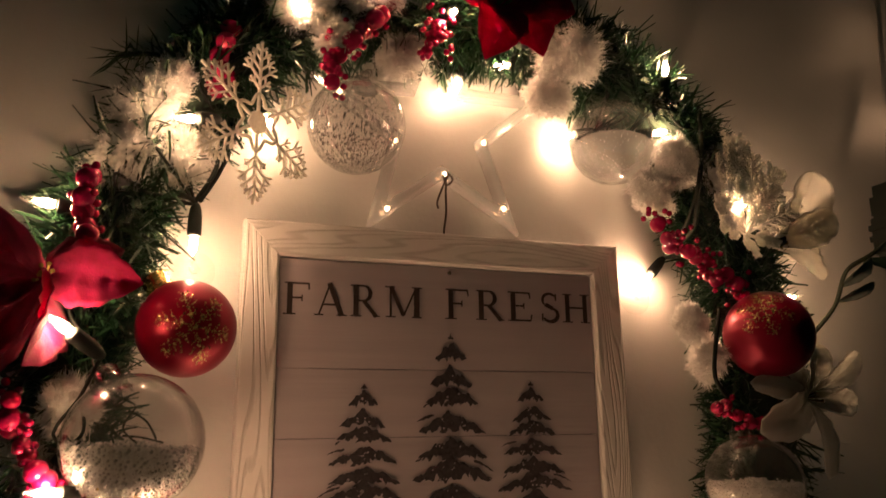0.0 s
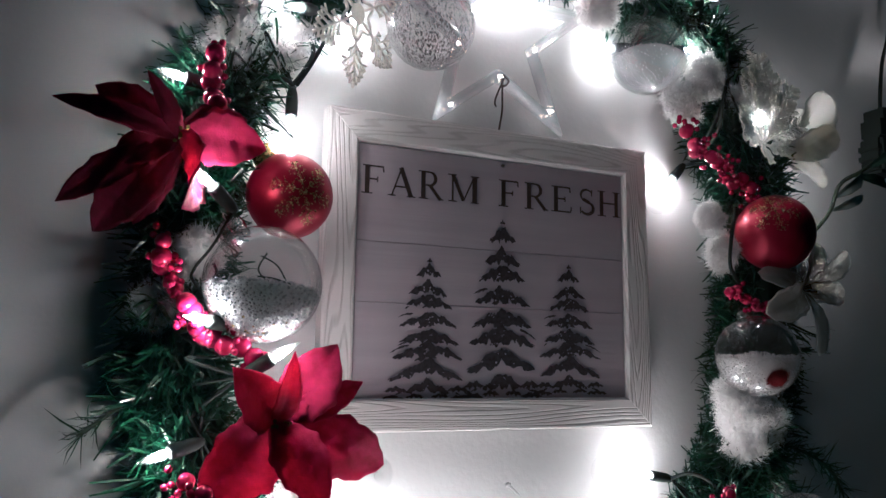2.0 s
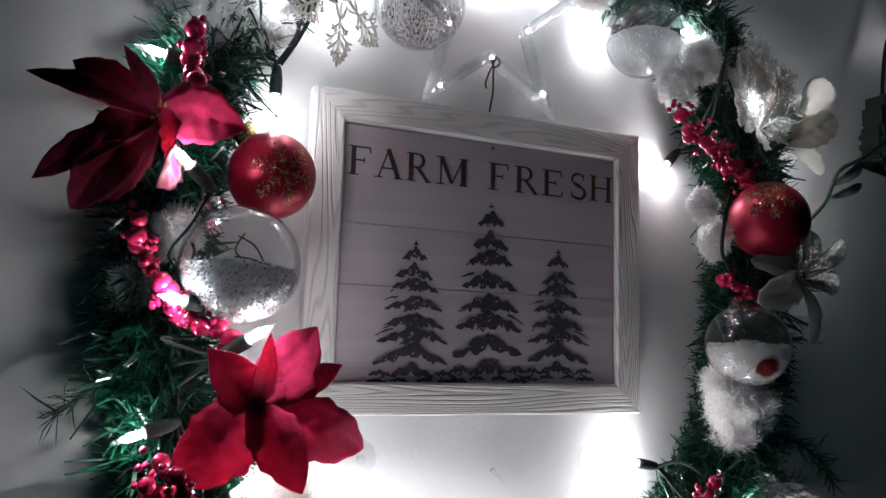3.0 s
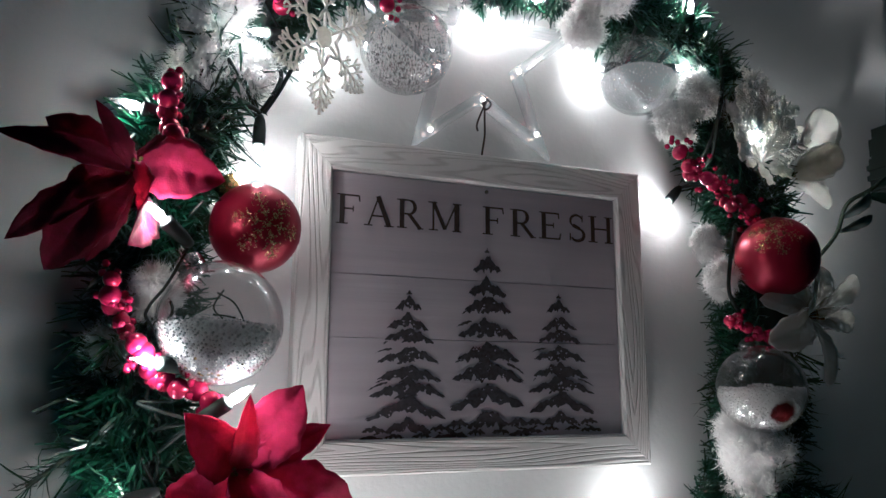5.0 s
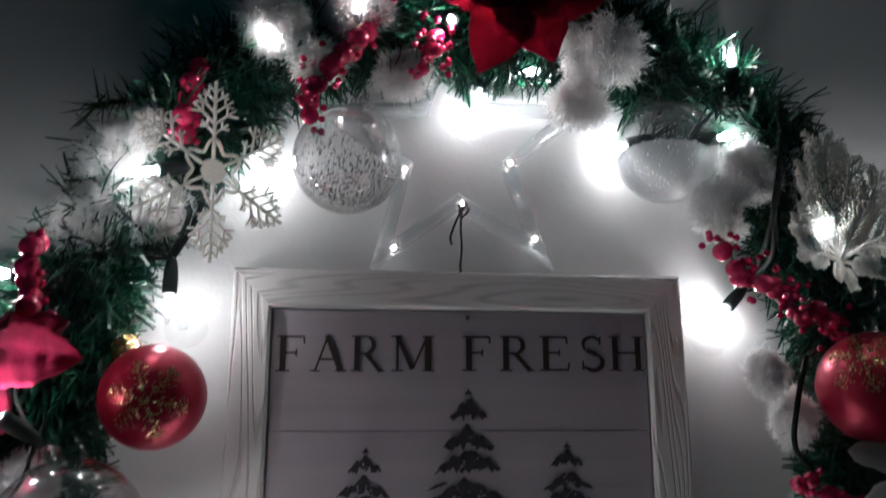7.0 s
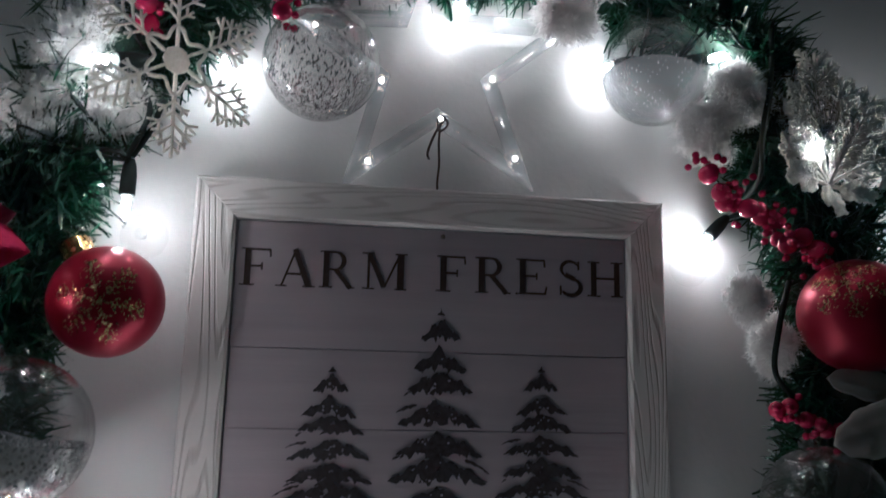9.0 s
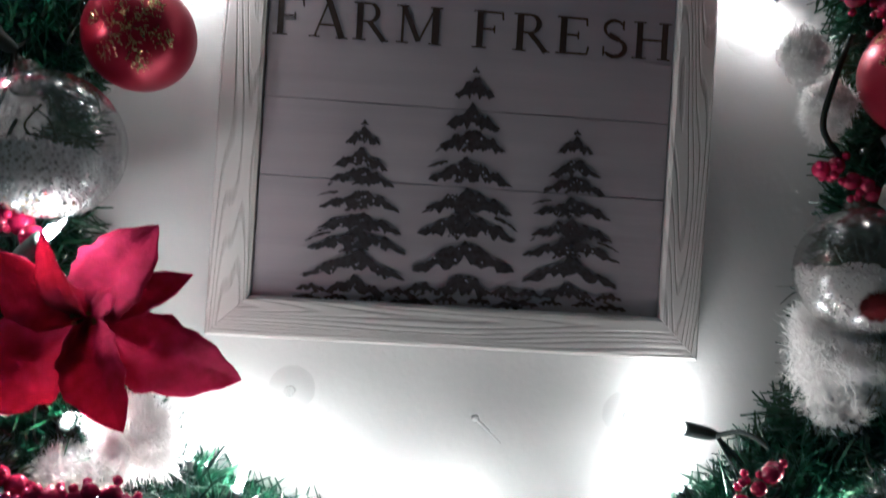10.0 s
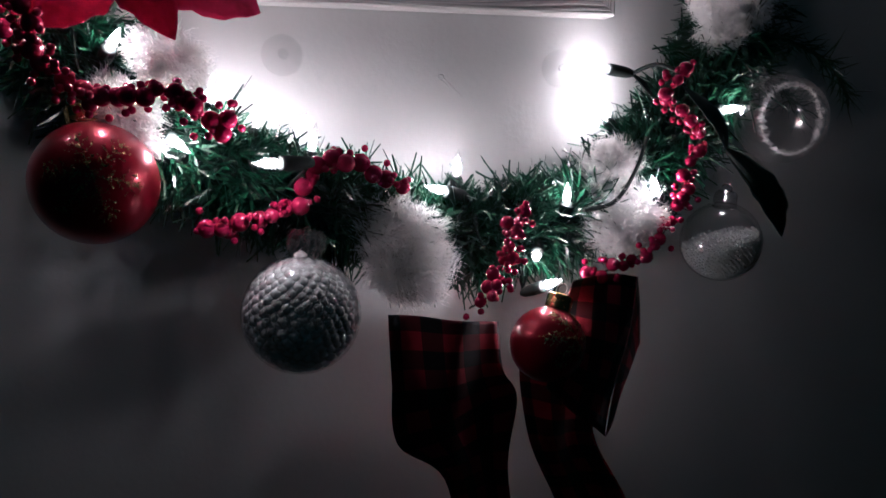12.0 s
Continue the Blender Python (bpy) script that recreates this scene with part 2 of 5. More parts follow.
def part(name, bm, material, parent=None, label="", smooth=False):
    me = bpy.data.meshes.new(name)
    bm.to_mesh(me)
    bm.free()
    me.materials.append(material)
    if smooth:
        me.polygons.foreach_set("use_smooth", [True] * len(me.polygons))
    ob = new(name, me)
    ob.parent = parent
    if label:
        tagged(ob, label)
    return ob


def thing(name, place, label, category, group="", kind="", turn=(0, 0, 0)):
    ob = new(name)
    ob.empty_display_size = 0.01
    ob.matrix_basis = pose(*place, *turn)
    return tagged(ob, label, category, group, kind)


def box_bm(x0, y0, z0, x1, y1, z1, bevel=0.0):
    bm = bmesh.new()
    bmesh.ops.create_cube(bm, size=1, matrix=Matrix.Translation(((x0 + x1) / 2, (y0 + y1) / 2, (z0 + z1) / 2)) @ Matrix.Diagonal((x1 - x0, y1 - y0, z1 - z0, 1)))
    if bevel:
        bmesh.ops.bevel(bm, geom=list(bm.edges), offset=bevel, segments=2, affect="EDGES")
    return bm


def lathe(profile, sides=24, m=None):
    """A bmesh turned round z from rows of (radius, height)."""
    bm = bmesh.new()
    rings = []
    for r, z in profile:
        if r < 1e-6:
            rings.append([bm.verts.new((0, 0, z))])
        else:
            rings.append([bm.verts.new((r * math.cos(2 * math.pi * k / sides), r * math.sin(2 * math.pi * k / sides), z)) for k in range(sides)])
    for a, b in zip(rings, rings[1:]):
        for k in range(sides):
            j = (k + 1) % sides
            if len(a) == 1 and len(b) > 1:
                bm.faces.new((a[0], b[j], b[k]))
            elif len(b) == 1 and len(a) > 1:
                bm.faces.new((a[k], a[j], b[0]))
            elif len(a) > 1:
                bm.faces.new((a[k], a[j], b[j], b[k]))
    bmesh.ops.recalc_face_normals(bm, faces=bm.faces)
    if m is not None:
        bm.transform(m)
    return bm


def ball_bm(r, sides=40, rings=24, place=(0, 0, 0), squash=1.0):
    bm = bmesh.new()
    bmesh.ops.create_uvsphere(bm, u_segments=sides, v_segments=rings, radius=r)
    bm.transform(Matrix.Translation(place) @ Matrix.Diagonal((1, 1, squash, 1)))
    return bm


def tube(points, radius, sides=6, closed=False):
    """Vertices and faces of a tube along points; radius may be a list."""
    p = np.array(points, float)
    n = len(p)
    rad = radius if isinstance(radius, (list, tuple, np.ndarray)) else [radius] * n
    verts, faces = [], []
    up = np.array([0.31, 0.2, 0.93])
    for i in range(n):
        d = p[(i + 1) % n] - p[i - 1] if closed else p[min(i + 1, n - 1)] - p[max(i - 1, 0)]
        d = d / (np.linalg.norm(d) + 1e-9)
        a = np.cross(d, up)
        if np.linalg.norm(a) < 1e-3:
            a = np.cross(d, (1, 0, 0))
        a /= np.linalg.norm(a)
        b = np.cross(d, a)
        up = np.cross(a, d) if i else np.cross(a, d)
        for k in range(sides):
            w = 2 * math.pi * k / sides
            verts.append(p[i] + rad[i] * (math.cos(w) * a + math.sin(w) * b))
    for i in range(n if closed else n - 1):
        for k in range(sides):
            j, i2 = (k + 1) % sides, (i + 1) % n
            faces.append((i * sides + k, i * sides + j, i2 * sides + j, i2 * sides + k))
    if not closed:
        faces.append(tuple(range(sides))[::-1])
        faces.append(tuple((n - 1) * sides + k for k in range(sides)))
    return verts, faces


def smooth_line(points, steps=8, closed=False):
    """A Catmull-Rom line through the points."""
    p = [np.array(q, float) for q in points]
    n, out = len(p), []
    for i in range(n if closed else n - 1):
        a, b, c, d = (p[(i + k) % n] if closed else p[min(max(i + k, 0), n - 1)] for k in (-1, 0, 1, 2))
        for s in range(steps):
            t = s / steps
            out.append(0.5 * (2 * b + (c - a) * t + (2 * a - 5 * b + 4 * c - d) * t * t + (3 * b - a - 3 * c + d) * t**3))
    if not closed:
        out.append(p[-1])
    return np.array(out)


def join_into(verts, faces, v2, f2):
    off = len(verts)
    verts.extend(v2)
    faces.extend(tuple(k + off for k in f) for f in f2)


def aim(direction):
    """The turn that lays local z along a direction."""
    return Vector(direction).to_track_quat("Z", "Y").to_matrix().to_4x4()


def sphere_points(n):
    k = np.arange(n) + 0.5
    ph, th = np.arccos(1 - 2 * k / n), math.pi * (1 + 5**0.5) * k
    return np.stack([np.cos(th) * np.sin(ph), np.sin(th) * np.sin(ph), np.cos(ph)], -1)


# ---- the room ----
def slab(name, box, material, label):
    return tagged(part(name, box_bm(*box), material), label, "wall" if "wall" in name else name, kind="structure")


slab("wall_north", (-2.0, 0.0, 0.0, 2.0, 0.12, 2.5), M_WALL, "smooth off-white painted wall behind the lit wreath")
# out of view: added walls and ceiling that return the bulbs' light tinted teal
slab("wall_south", (-2.0, -1.72, 0.0, 2.0, -1.6, 2.5), M_ROOM_BOUNCE, "unseen teal wall added opposite the wreath to bounce cool light")
slab("wall_west", (-2.12, -1.72, 0.0, -2.0, 0.12, 2.5), M_ROOM_BOUNCE, "unseen teal west wall added to bounce cool light")
slab("wall_east", (2.0, -1.72, 0.0, 2.12, 0.12, 2.5), M_ROOM_BOUNCE, "unseen teal east wall added to bounce cool light")
slab("floor", (-2.12, -1.72, -0.1, 2.12, 0.12, 0.0), M_FLOOR, "dark wooden floor of the unlit room")
slab("ceiling", (-2.12, -1.72, 2.5, 2.12, 0.12, 2.6), M_ROOM_BOUNCE, "unseen teal ceiling added to close the room and bounce cool light")


# ---- the framed sign ----
def letter_quads(ch):
    """Strokes of a roman capital in a box 1 high: quads as corner lists, thick and thin with serifs."""
    th, tn, sf = 0.16, 0.062, 0.042
    q = []

    def bar(x0, y0, x1, y1, w):
        dx, dy = x1 - x0, y1 - y0
        ln = math.hypot(dx, dy)
        nx, ny = -dy / ln * w / 2, dx / ln * w / 2
        q.append([(x0 + nx, y0 + ny), (x1 + nx, y1 + ny), (x1 - nx, y1 - ny), (x0 - nx, y0 - ny)])

    def foot(x, y, w=0.34):
        q.append([(x - w / 2, y - sf / 2), (x + w / 2, y - sf / 2), (x + w / 2, y + sf / 2), (x - w / 2, y + sf / 2)])

    def arc(cx, cy, rx, ry, a0, a1, w0, w1, n=10):
        for k in range(n):
            s0, s1 = k / n, (k + 1) / n
            pts = []
            for s, side in ((s0, 1), (s1, 1), (s1, -1), (s0, -1)):
                a = radians(a0 + (a1 - a0) * s)
                w = w0 + (w1 - w0) * math.sin(math.pi * s)
                pts.append((cx + (rx + side * w / 2) * math.cos(a), cy + (ry + side * w / 2) * math.sin(a)))
            q.append(pts)

    wide = 0.8
    if ch in "FEH":
        bar(0.16, 0, 0.16, 1, th)
        foot(0.16, 0.98)
        foot(0.16, 0.02, 0.38)
    if ch in "FE":
        bar(0.16, 0.97, 0.72, 0.97, tn)
        bar(0.16, 0.52, 0.52, 0.52, tn)
        bar(0.71, 0.99, 0.73, 0.78, 0.05)
        bar(0.52, 0.62, 0.52, 0.42, 0.045)
    if ch == "E":
        bar(0.16, 0.03, 0.74, 0.03, tn)
        bar(0.74, 0.01, 0.78, 0.24, 0.05)
    if ch == "H":
        bar(0.82, 0, 0.82, 1, th)
        bar(0.16, 0.52, 0.82, 0.52, tn)
        foot(0.82, 0.98)
        foot(0.82, 0.02)
    if ch == "A":
        bar(0.10, 0.0, 0.44, 1.0, 0.055)
        bar(0.42, 1.02, 0.80, 0.0, th)
        bar(0.22, 0.34, 0.66, 0.34, tn)
        foot(0.10, 0.02, 0.28)
        foot(0.80, 0.02, 0.32)
    if ch == "R":
        bar(0.16, 0, 0.16, 1, th)
        foot(0.16, 0.98)
        foot(0.16, 0.02)
        bar(0.14, 0.975, 0.40, 0.975, tn)
        bar(0.14, 0.50, 0.40, 0.50, tn)
        arc(0.40, 0.737, 0.21, 0.237, 90, -90, 0.05, 0.13)
        bar(0.40, 0.50, 0.80, 0.0, 0.125)
        foot(0.80, 0.02, 0.22)
    if ch == "M":
        bar(0.14, 0, 0.14, 1, 0.06)
        bar(0.14, 1.0, 0.50, 0.06, 0.12)
        bar(0.50, 0.06, 0.86, 1.0, 0.05)
        bar(0.87, 0, 0.87, 1, th)
        for x, y in ((0.12, 0.98), (0.88, 0.98), (0.14, 0.02), (0.87, 0.02)):
            foot(x, y, 0.28)
    if ch == "S":
        arc(0.38, 0.755, 0.235, 0.225, 30, 235, 0.05, 0.10)
        arc(0.40, 0.250, 0.26, 0.235, 75, -150, 0.075, 0.13)
        bar(0.24, 0.60, 0.50, 0.47, 0.14)
        bar(0.60, 0.99, 0.60, 0.74, 0.05)
        bar(0.13, 0.02, 0.13, 0.28, 0.05)
    return q


PANEL = 0.0165


def build_sign():
    sign = thing("framed_sign", (0.001, 0, 1.4965), "white-washed square wooden frame with printed boards, hung on the wall", "wall sign", turn=(0, -0.5, 0))
    hw, hh, rail, front, back = 0.165, 0.1365, 0.0275, -0.021, -0.003
    for name, ln, off, turn in (("top_rail", hw, hh, 180), ("bottom_rail", hw, hh, 0), ("side_rail", hh, hw, -90), ("side_rail", hh, hw, 90)):
        bm = bmesh.new()
        # one mitred rail along local x, the outer edge at -off
        prof = [(-off, back), (-off, front + 0.0015), (-off + 0.0015, front), (-off + rail - 0.002, front), (-off + rail, front + 0.002), (-off + rail, back)]
        ends = []
        for side in (-1, 1):
            ends.append([bm.verts.new((side * (ln - (z + off) - 0.0002), y, z)) for z, y in prof])
        n = len(prof)
        for k in range(n):
            bm.faces.new((ends[0][k], ends[0][(k + 1) % n], ends[1][(k + 1) % n], ends[1][k]))
        bm.faces.new(ends[0])
        bm.faces.new(ends[1][::-1])
        bmesh.ops.recalc_face_normals(bm, faces=bm.faces)
        ob = part(name, bm, M_FRAME, sign, "white-washed rail with raised wood grain")
        ob.matrix_basis = pose(0, 0, 0, 0, turn, 0)
    for z0, z1 in ((0.02335, 0.1081), (-0.0286, 0.02300), (-0.1085, -0.02895)):
        part("plank", box_bm(-0.1366, -PANEL, z0, 0.1366, -0.006, z1, 0.0003), M_BOARD, sign)
    part("backing", box_bm(-0.139, -0.0055, -0.111, 0.139, -0.003, 0.111), M_INK, sign, "dark hardboard backing")
    # lettering
    high = 0.0252
    words = (("F", -0.1325, 0.026), ("A", -0.1085, 0.026), ("R", -0.0805, 0.026), ("M", -0.0520, 0.030),
             ("F", -0.0005, 0.027), ("R", 0.0265, 0.028), ("E", 0.0560, 0.028), ("S", 0.0845, 0.028), ("H", 0.1085, 0.0262))
    for ch, x, w in words:
        verts, faces = [], []
        for n, quad in enumerate(letter_quads(ch)):
            off = len(verts)
            y = -PANEL - 0.0006 - 0.00003 * (n % 4)
            verts += [(x + px * w, y, 0.0650 + 0.008 * x + py * high) for px, py in quad]
            faces.append(tuple(range(off, off + 4)))
        mesh_ob("letter", verts, faces, M_INK_TEXT, sign, "dark painted roman capital " + ch)
    # painted trees, brush dab by brush dab
    r = random.Random(5)
    for cx, top, base, half in ((-0.069, 0.0105, -0.105, 0.037), (0.003, 0.0500, -0.103, 0.038), (0.074, 0.0125, -0.102, 0.036)):
        verts, faces = [], []

        def stroke(x0, z0, x1, z1, thick, arch):
            """One brush stroke, swelling near its start and running out to a ragged tip."""
            y = -PANEL - 0.0005 - 0.0004 * r.random()
            off, up, low, n = len(verts), [], [], 11
            for k in range(n):
                t = k / (n - 1)
                x, z = x0 + (x1 - x0) * t, z0 + (z1 - z0) * t + arch * 4 * t * (1 - t)
                h = thick * ((t + 0.05) ** 0.45 * (1.02 - t) ** 0.75)
                up.append((x, y, z + h * (0.55 + 0.22 * r.uniform(-1, 1)) + x * 0.008))
                low.append((x, y, z - h * (0.50 + 0.42 * r.uniform(-1, 1)) + x * 0.008))
            verts.extend(up + low[::-1])
            faces.append(tuple(range(off, off + 2 * n)))

        def blot(x0, z0, w, droop, thick, peak=0.0):
            """A broad ragged arch of paint, thick in the middle and frayed to both tips."""
            y = -PANEL - 0.0005 - 0.0004 * r.random()
            off, n = len(verts), 31
            a, b, c = r.uniform(0, 6.3), r.uniform(0, 6.3), r.uniform(0, 6.3)
            for k in range(n):
                u = k / (n - 1) * 2 - 1
                fade = max(1 - abs(u) ** 2.2, 0.03) ** 0.7
                mid = z0 - droop * abs(u + 0.08 * math.sin(a)) ** 1.25 * 1.6 + droop * 0.45
                hi = thick * fade * (0.50 + 0.16 * math.sin(9 * u + a) + 0.12 * r.uniform(-1, 1) + peak * max(0, 1 - abs(u) * 3))
                lo = thick * fade * (0.42 + 0.18 * math.sin(12 * u + b) + 0.10 * math.sin(23 * u + c) + 0.16 * r.uniform(-1, 1))
                x = x0 + w * u
                verts.append((x, y, mid + hi + x * 0.008))
                verts.append((x, y, mid - lo + x * 0.008))
            for k in range(n - 1):
                o = off + 2 * k
                faces.append((o, o + 1, o + 3, o + 2))

        tiers = 8
        pitch = (top - base) / (tiers + 0.1)
        blot(cx, top - 0.0008, 0.0026, 0.0004, 0.0026, 0.8)
        for n in range(tiers):
            t = (n + 0.8) / tiers
            z = top - pitch * (n + 0.72 + 0.10 * math.sin(n * 2.1))
            w = half * (0.10 + 0.95 * t**0.60) * r.uniform(0.95, 1.04)
            droop = 0.0018 + 0.0048 * t**0.7
            thick = pitch * (0.50 + 0.14 * t)
            if n in (0, 1, 6):
                blot(cx + w * r.uniform(-0.06, 0.06), z, w * 0.97, droop * 1.15, thick * 1.05, 0.35)
            elif n in (2, 4):
                blot(cx - w * 0.22, z + 0.0006, w * 0.74, droop * 0.6, thick * 0.9, 0.1)
                blot(cx + w * 0.36, z - 0.0006, w * 0.66, droop * 0.8, thick * 0.8, 0.1)
                blot(cx + w * 0.02, z + thick * 0.5, w * 0.48, droop * 0.5, thick * 0.6, 0.2)
            elif n in (3, 5):
                blot(cx - w * 0.38, z - 0.0010, w * 0.62, droop * 0.55, thick * 0.75, 0)
                blot(cx + w * 0.30, z - 0.0006, w * 0.68, droop * 0.9, thick * 0.85, 0)
                blot(cx + w * r.uniform(-0.1, 0.1), z + thick * 0.45, w * 0.50, droop * 0.6, thick * 0.7, 0.2)
                side = -1 if n == 3 or cx < -0.02 else 1
                stroke(cx + side * w * 0.55, z + thick * 0.75, cx + side * w * 1.06, z + thick * (0.30 if n == 3 else -0.05), thick * 0.42, 0.0008)
            else:
                blot(cx, z + 0.0012, w * 0.52, droop * 0.55, thick * 0.9, 0.25)
                for side in (-1, 1):
                    blot(cx + side * w * 0.74, z - 0.0002, w * 0.26, droop * 0.2, thick * 0.48, 0)
                    blot(cx + side * w * 0.80, z - thick * 0.80, w * 0.30, droop * 0.15, thick * 0.42, 0)
                    blot(cx + side * w * 0.30, z - thick * 0.62, w * 0.22, droop * 0.15, thick * 0.36, 0)
            for side in (-1, 1):
                for q in range(3):
                    u = r.uniform(0.55, 0.9)
                    zz = z + droop * 0.45 - droop * u**1.25 * 1.6
                    stroke(cx + side * w * u, zz, cx + side * w * (u + r.uniform(0.1, 0.2)), zz - r.uniform(0.001, 0.0028), thick * 0.28, 0.0003)
        snow_v, snow_f = [], []
        for n in range(60):
            t = r.random() ** 0.7
            z0 = top + (base - top) * t
            x0 = cx + half * t * r.uniform(-0.75, 0.65)
            rr = r.uniform(0.0004, 0.0009)
            off = len(snow_v)
            for q in range(6):
                a = q * math.pi / 3 + r.uniform(-0.3, 0.3)
                snow_v.append((x0 + rr * 1.2 * math.cos(a), -PANEL - 0.0010, z0 + rr * math.sin(a) + x0 * 0.008))
            snow_f.append(tuple(range(off, off + 6)))
        mesh_ob("snow", snow_v, snow_f, M_BOARD, sign, "pale flecks left bare as snow")
        mesh_ob("painted_tree", verts, faces, M_INK, sign, "charcoal snow-laden fir tree painted in brush dabs")
    nail = part("nail", lathe([(0, 0.0012), (0.0014, 0.001), (0.0017, 0), (0.0017, -0.001)], 12, aim((0, -1, 0))), M_STEEL, sign, "small dark nail head", True)
    nail.location = (0.003, -PANEL - 0.0007, 0.1035)


build_sign()


# twine between the star and the sign
def twine():
    t = thing("twine_loop", (0, -0.018, 1.636), "dark twine knotted to the star above the sign", "twine")
    for n, pts in enumerate(([(-0.002, -0.006, 0.046), (-0.0035, -0.009, 0.03), (-0.0025, -0.007, 0.014), (-0.003, -0.004, 0.002), (-0.002, 0.0, -0.004)],
                             [(0.0, -0.006, 0.046), (-0.006, -0.010, 0.036), (-0.011, -0.009, 0.022), (-0.010, -0.009, 0.016)],
                             [(0.0, -0.004, 0.050), (0.002, -0.011, 0.042), (-0.004, -0.012, 0.036), (-0.004, -0.004, 0.048)])):
        v, f = tube(smooth_line(pts, 6), 0.0009, 6)
        mesh_ob("strand", v, f, M_TWINE, t, smooth=True)


twine()


# ---- the star ----
def star():
    s = thing("star_ornament", (-0.006, -0.016, 1.728), "clear plastic open star with small lights, over the sign", "star ornament", turn=(0, -3, 0))
    pts = []
    for k in range(10):
        rad = 0.101 if k % 2 == 0 else 0.041
        a = math.pi / 2 + k * math.pi / 5
        pts.append(Vector((rad * math.cos(a), 0, rad * math.sin(a))))
    half, deep = 0.0052, 0.0065
    e = (pts[1] - pts[0]).normalized()
    reach = (pts[0] - e * pts[0].dot(e)).length
    # across the bar: share of the half width, and depth
    section = ((1, 0.4), (1, -0.5), (0.55, -1), (0.15, -0.75), (-0.15, -0.75), (-0.55, -1), (-1, -0.5), (-1, 0.4), (-0.6, 0.9), (0.6, 0.9))
    for k in range(10):
        a, b = pts[k], pts[(k + 1) % 10]
        bm = bmesh.new()
        rows = [[bm.verts.new(p * ((reach + u * half) / reach) + Vector((0, v * deep, 0))) for u, v in section] for p in (a, b)]
        n = len(section)
        for j in range(n):
            bm.faces.new((rows[0][j], rows[0][(j + 1) % n], rows[1][(j + 1) % n], rows[1][j]))
        bmesh.ops.recalc_face_normals(bm, faces=bm.faces)
        part("star_bar", bm, M_STAR, s)
        if k in (2, 3, 4, 5, 6, 7):
            m = a + (b - a) * (0.16 if k % 2 == 0 else 0.04)
            part("led", ball_bm(0.0021, 8, 6, m + Vector((0, -0.002, 0))), M_LED, s, "tiny lit diode", True)


star()

# ---- the garland ----
RING = smooth_line([(x, -0.05, z) for x, z in (
    (0.03, 1.815), (0.108, 1.808), (0.173, 1.778), (0.222, 1.732), (0.252, 1.672), (0.277, 1.61), (0.287, 1.53), (0.285, 1.465),
    (0.274, 1.41), (0.267, 1.35), (0.24, 1.30), (0.2, 1.255), (0.152, 1.215), (0.091, 1.19), (0.034, 1.185), (-0.03, 1.195),
    (-0.085, 1.212), (-0.139, 1.232), (-0.19, 1.258), (-0.24, 1.305), (-0.265, 1.36), (-0.275, 1.42), (-0.275, 1.49), (-0.27, 1.55),
    (-0.262, 1.60), (-0.235, 1.665), (-0.2, 1.725), (-0.16, 1.775), (-0.1, 1.805), (-0.036, 1.815))], 20, closed=True)
# fleece tufts: x, y, z, radius
TUFTS = [(-0.238, -0.060, 1.690, 0.025), (-0.252, -0.060, 1.655, 0.023), (-0.212, -0.055, 1.665, 0.020), (-0.139, -0.080, 1.790, 0.023), (-0.110, -0.075, 1.766, 0.016),
         (-0.086, -0.078, 1.808, 0.023), (-0.050, -0.050, 1.772, 0.018), (-0.226, -0.066, 1.712, 0.016), (0.091, -0.078, 1.786, 0.026), (0.076, -0.065, 1.750, 0.018),
         (0.178, -0.060, 1.676, 0.020), (0.196, -0.072, 1.702, 0.020), (0.252, -0.068, 1.702, 0.023), (0.200, -0.070, 1.560, 0.014), (0.222, -0.062, 1.530, 0.016),
         (0.228, -0.070, 1.381, 0.026), (0.262, -0.066, 1.374, 0.025), (0.240, -0.065, 1.352, 0.021), (-0.268, -0.075, 1.488, 0.017), (-0.292, -0.060, 1.453, 0.016),
         (-0.184, -0.078, 1.307, 0.023), (-0.214, -0.078, 1.273, 0.023), (-0.031, -0.078, 1.190, 0.028), (-0.024, -0.078, 1.166, 0.028), (0.149, -0.078, 1.196, 0.028),
         (0.145, -0.060, 1.237, 0.023)]


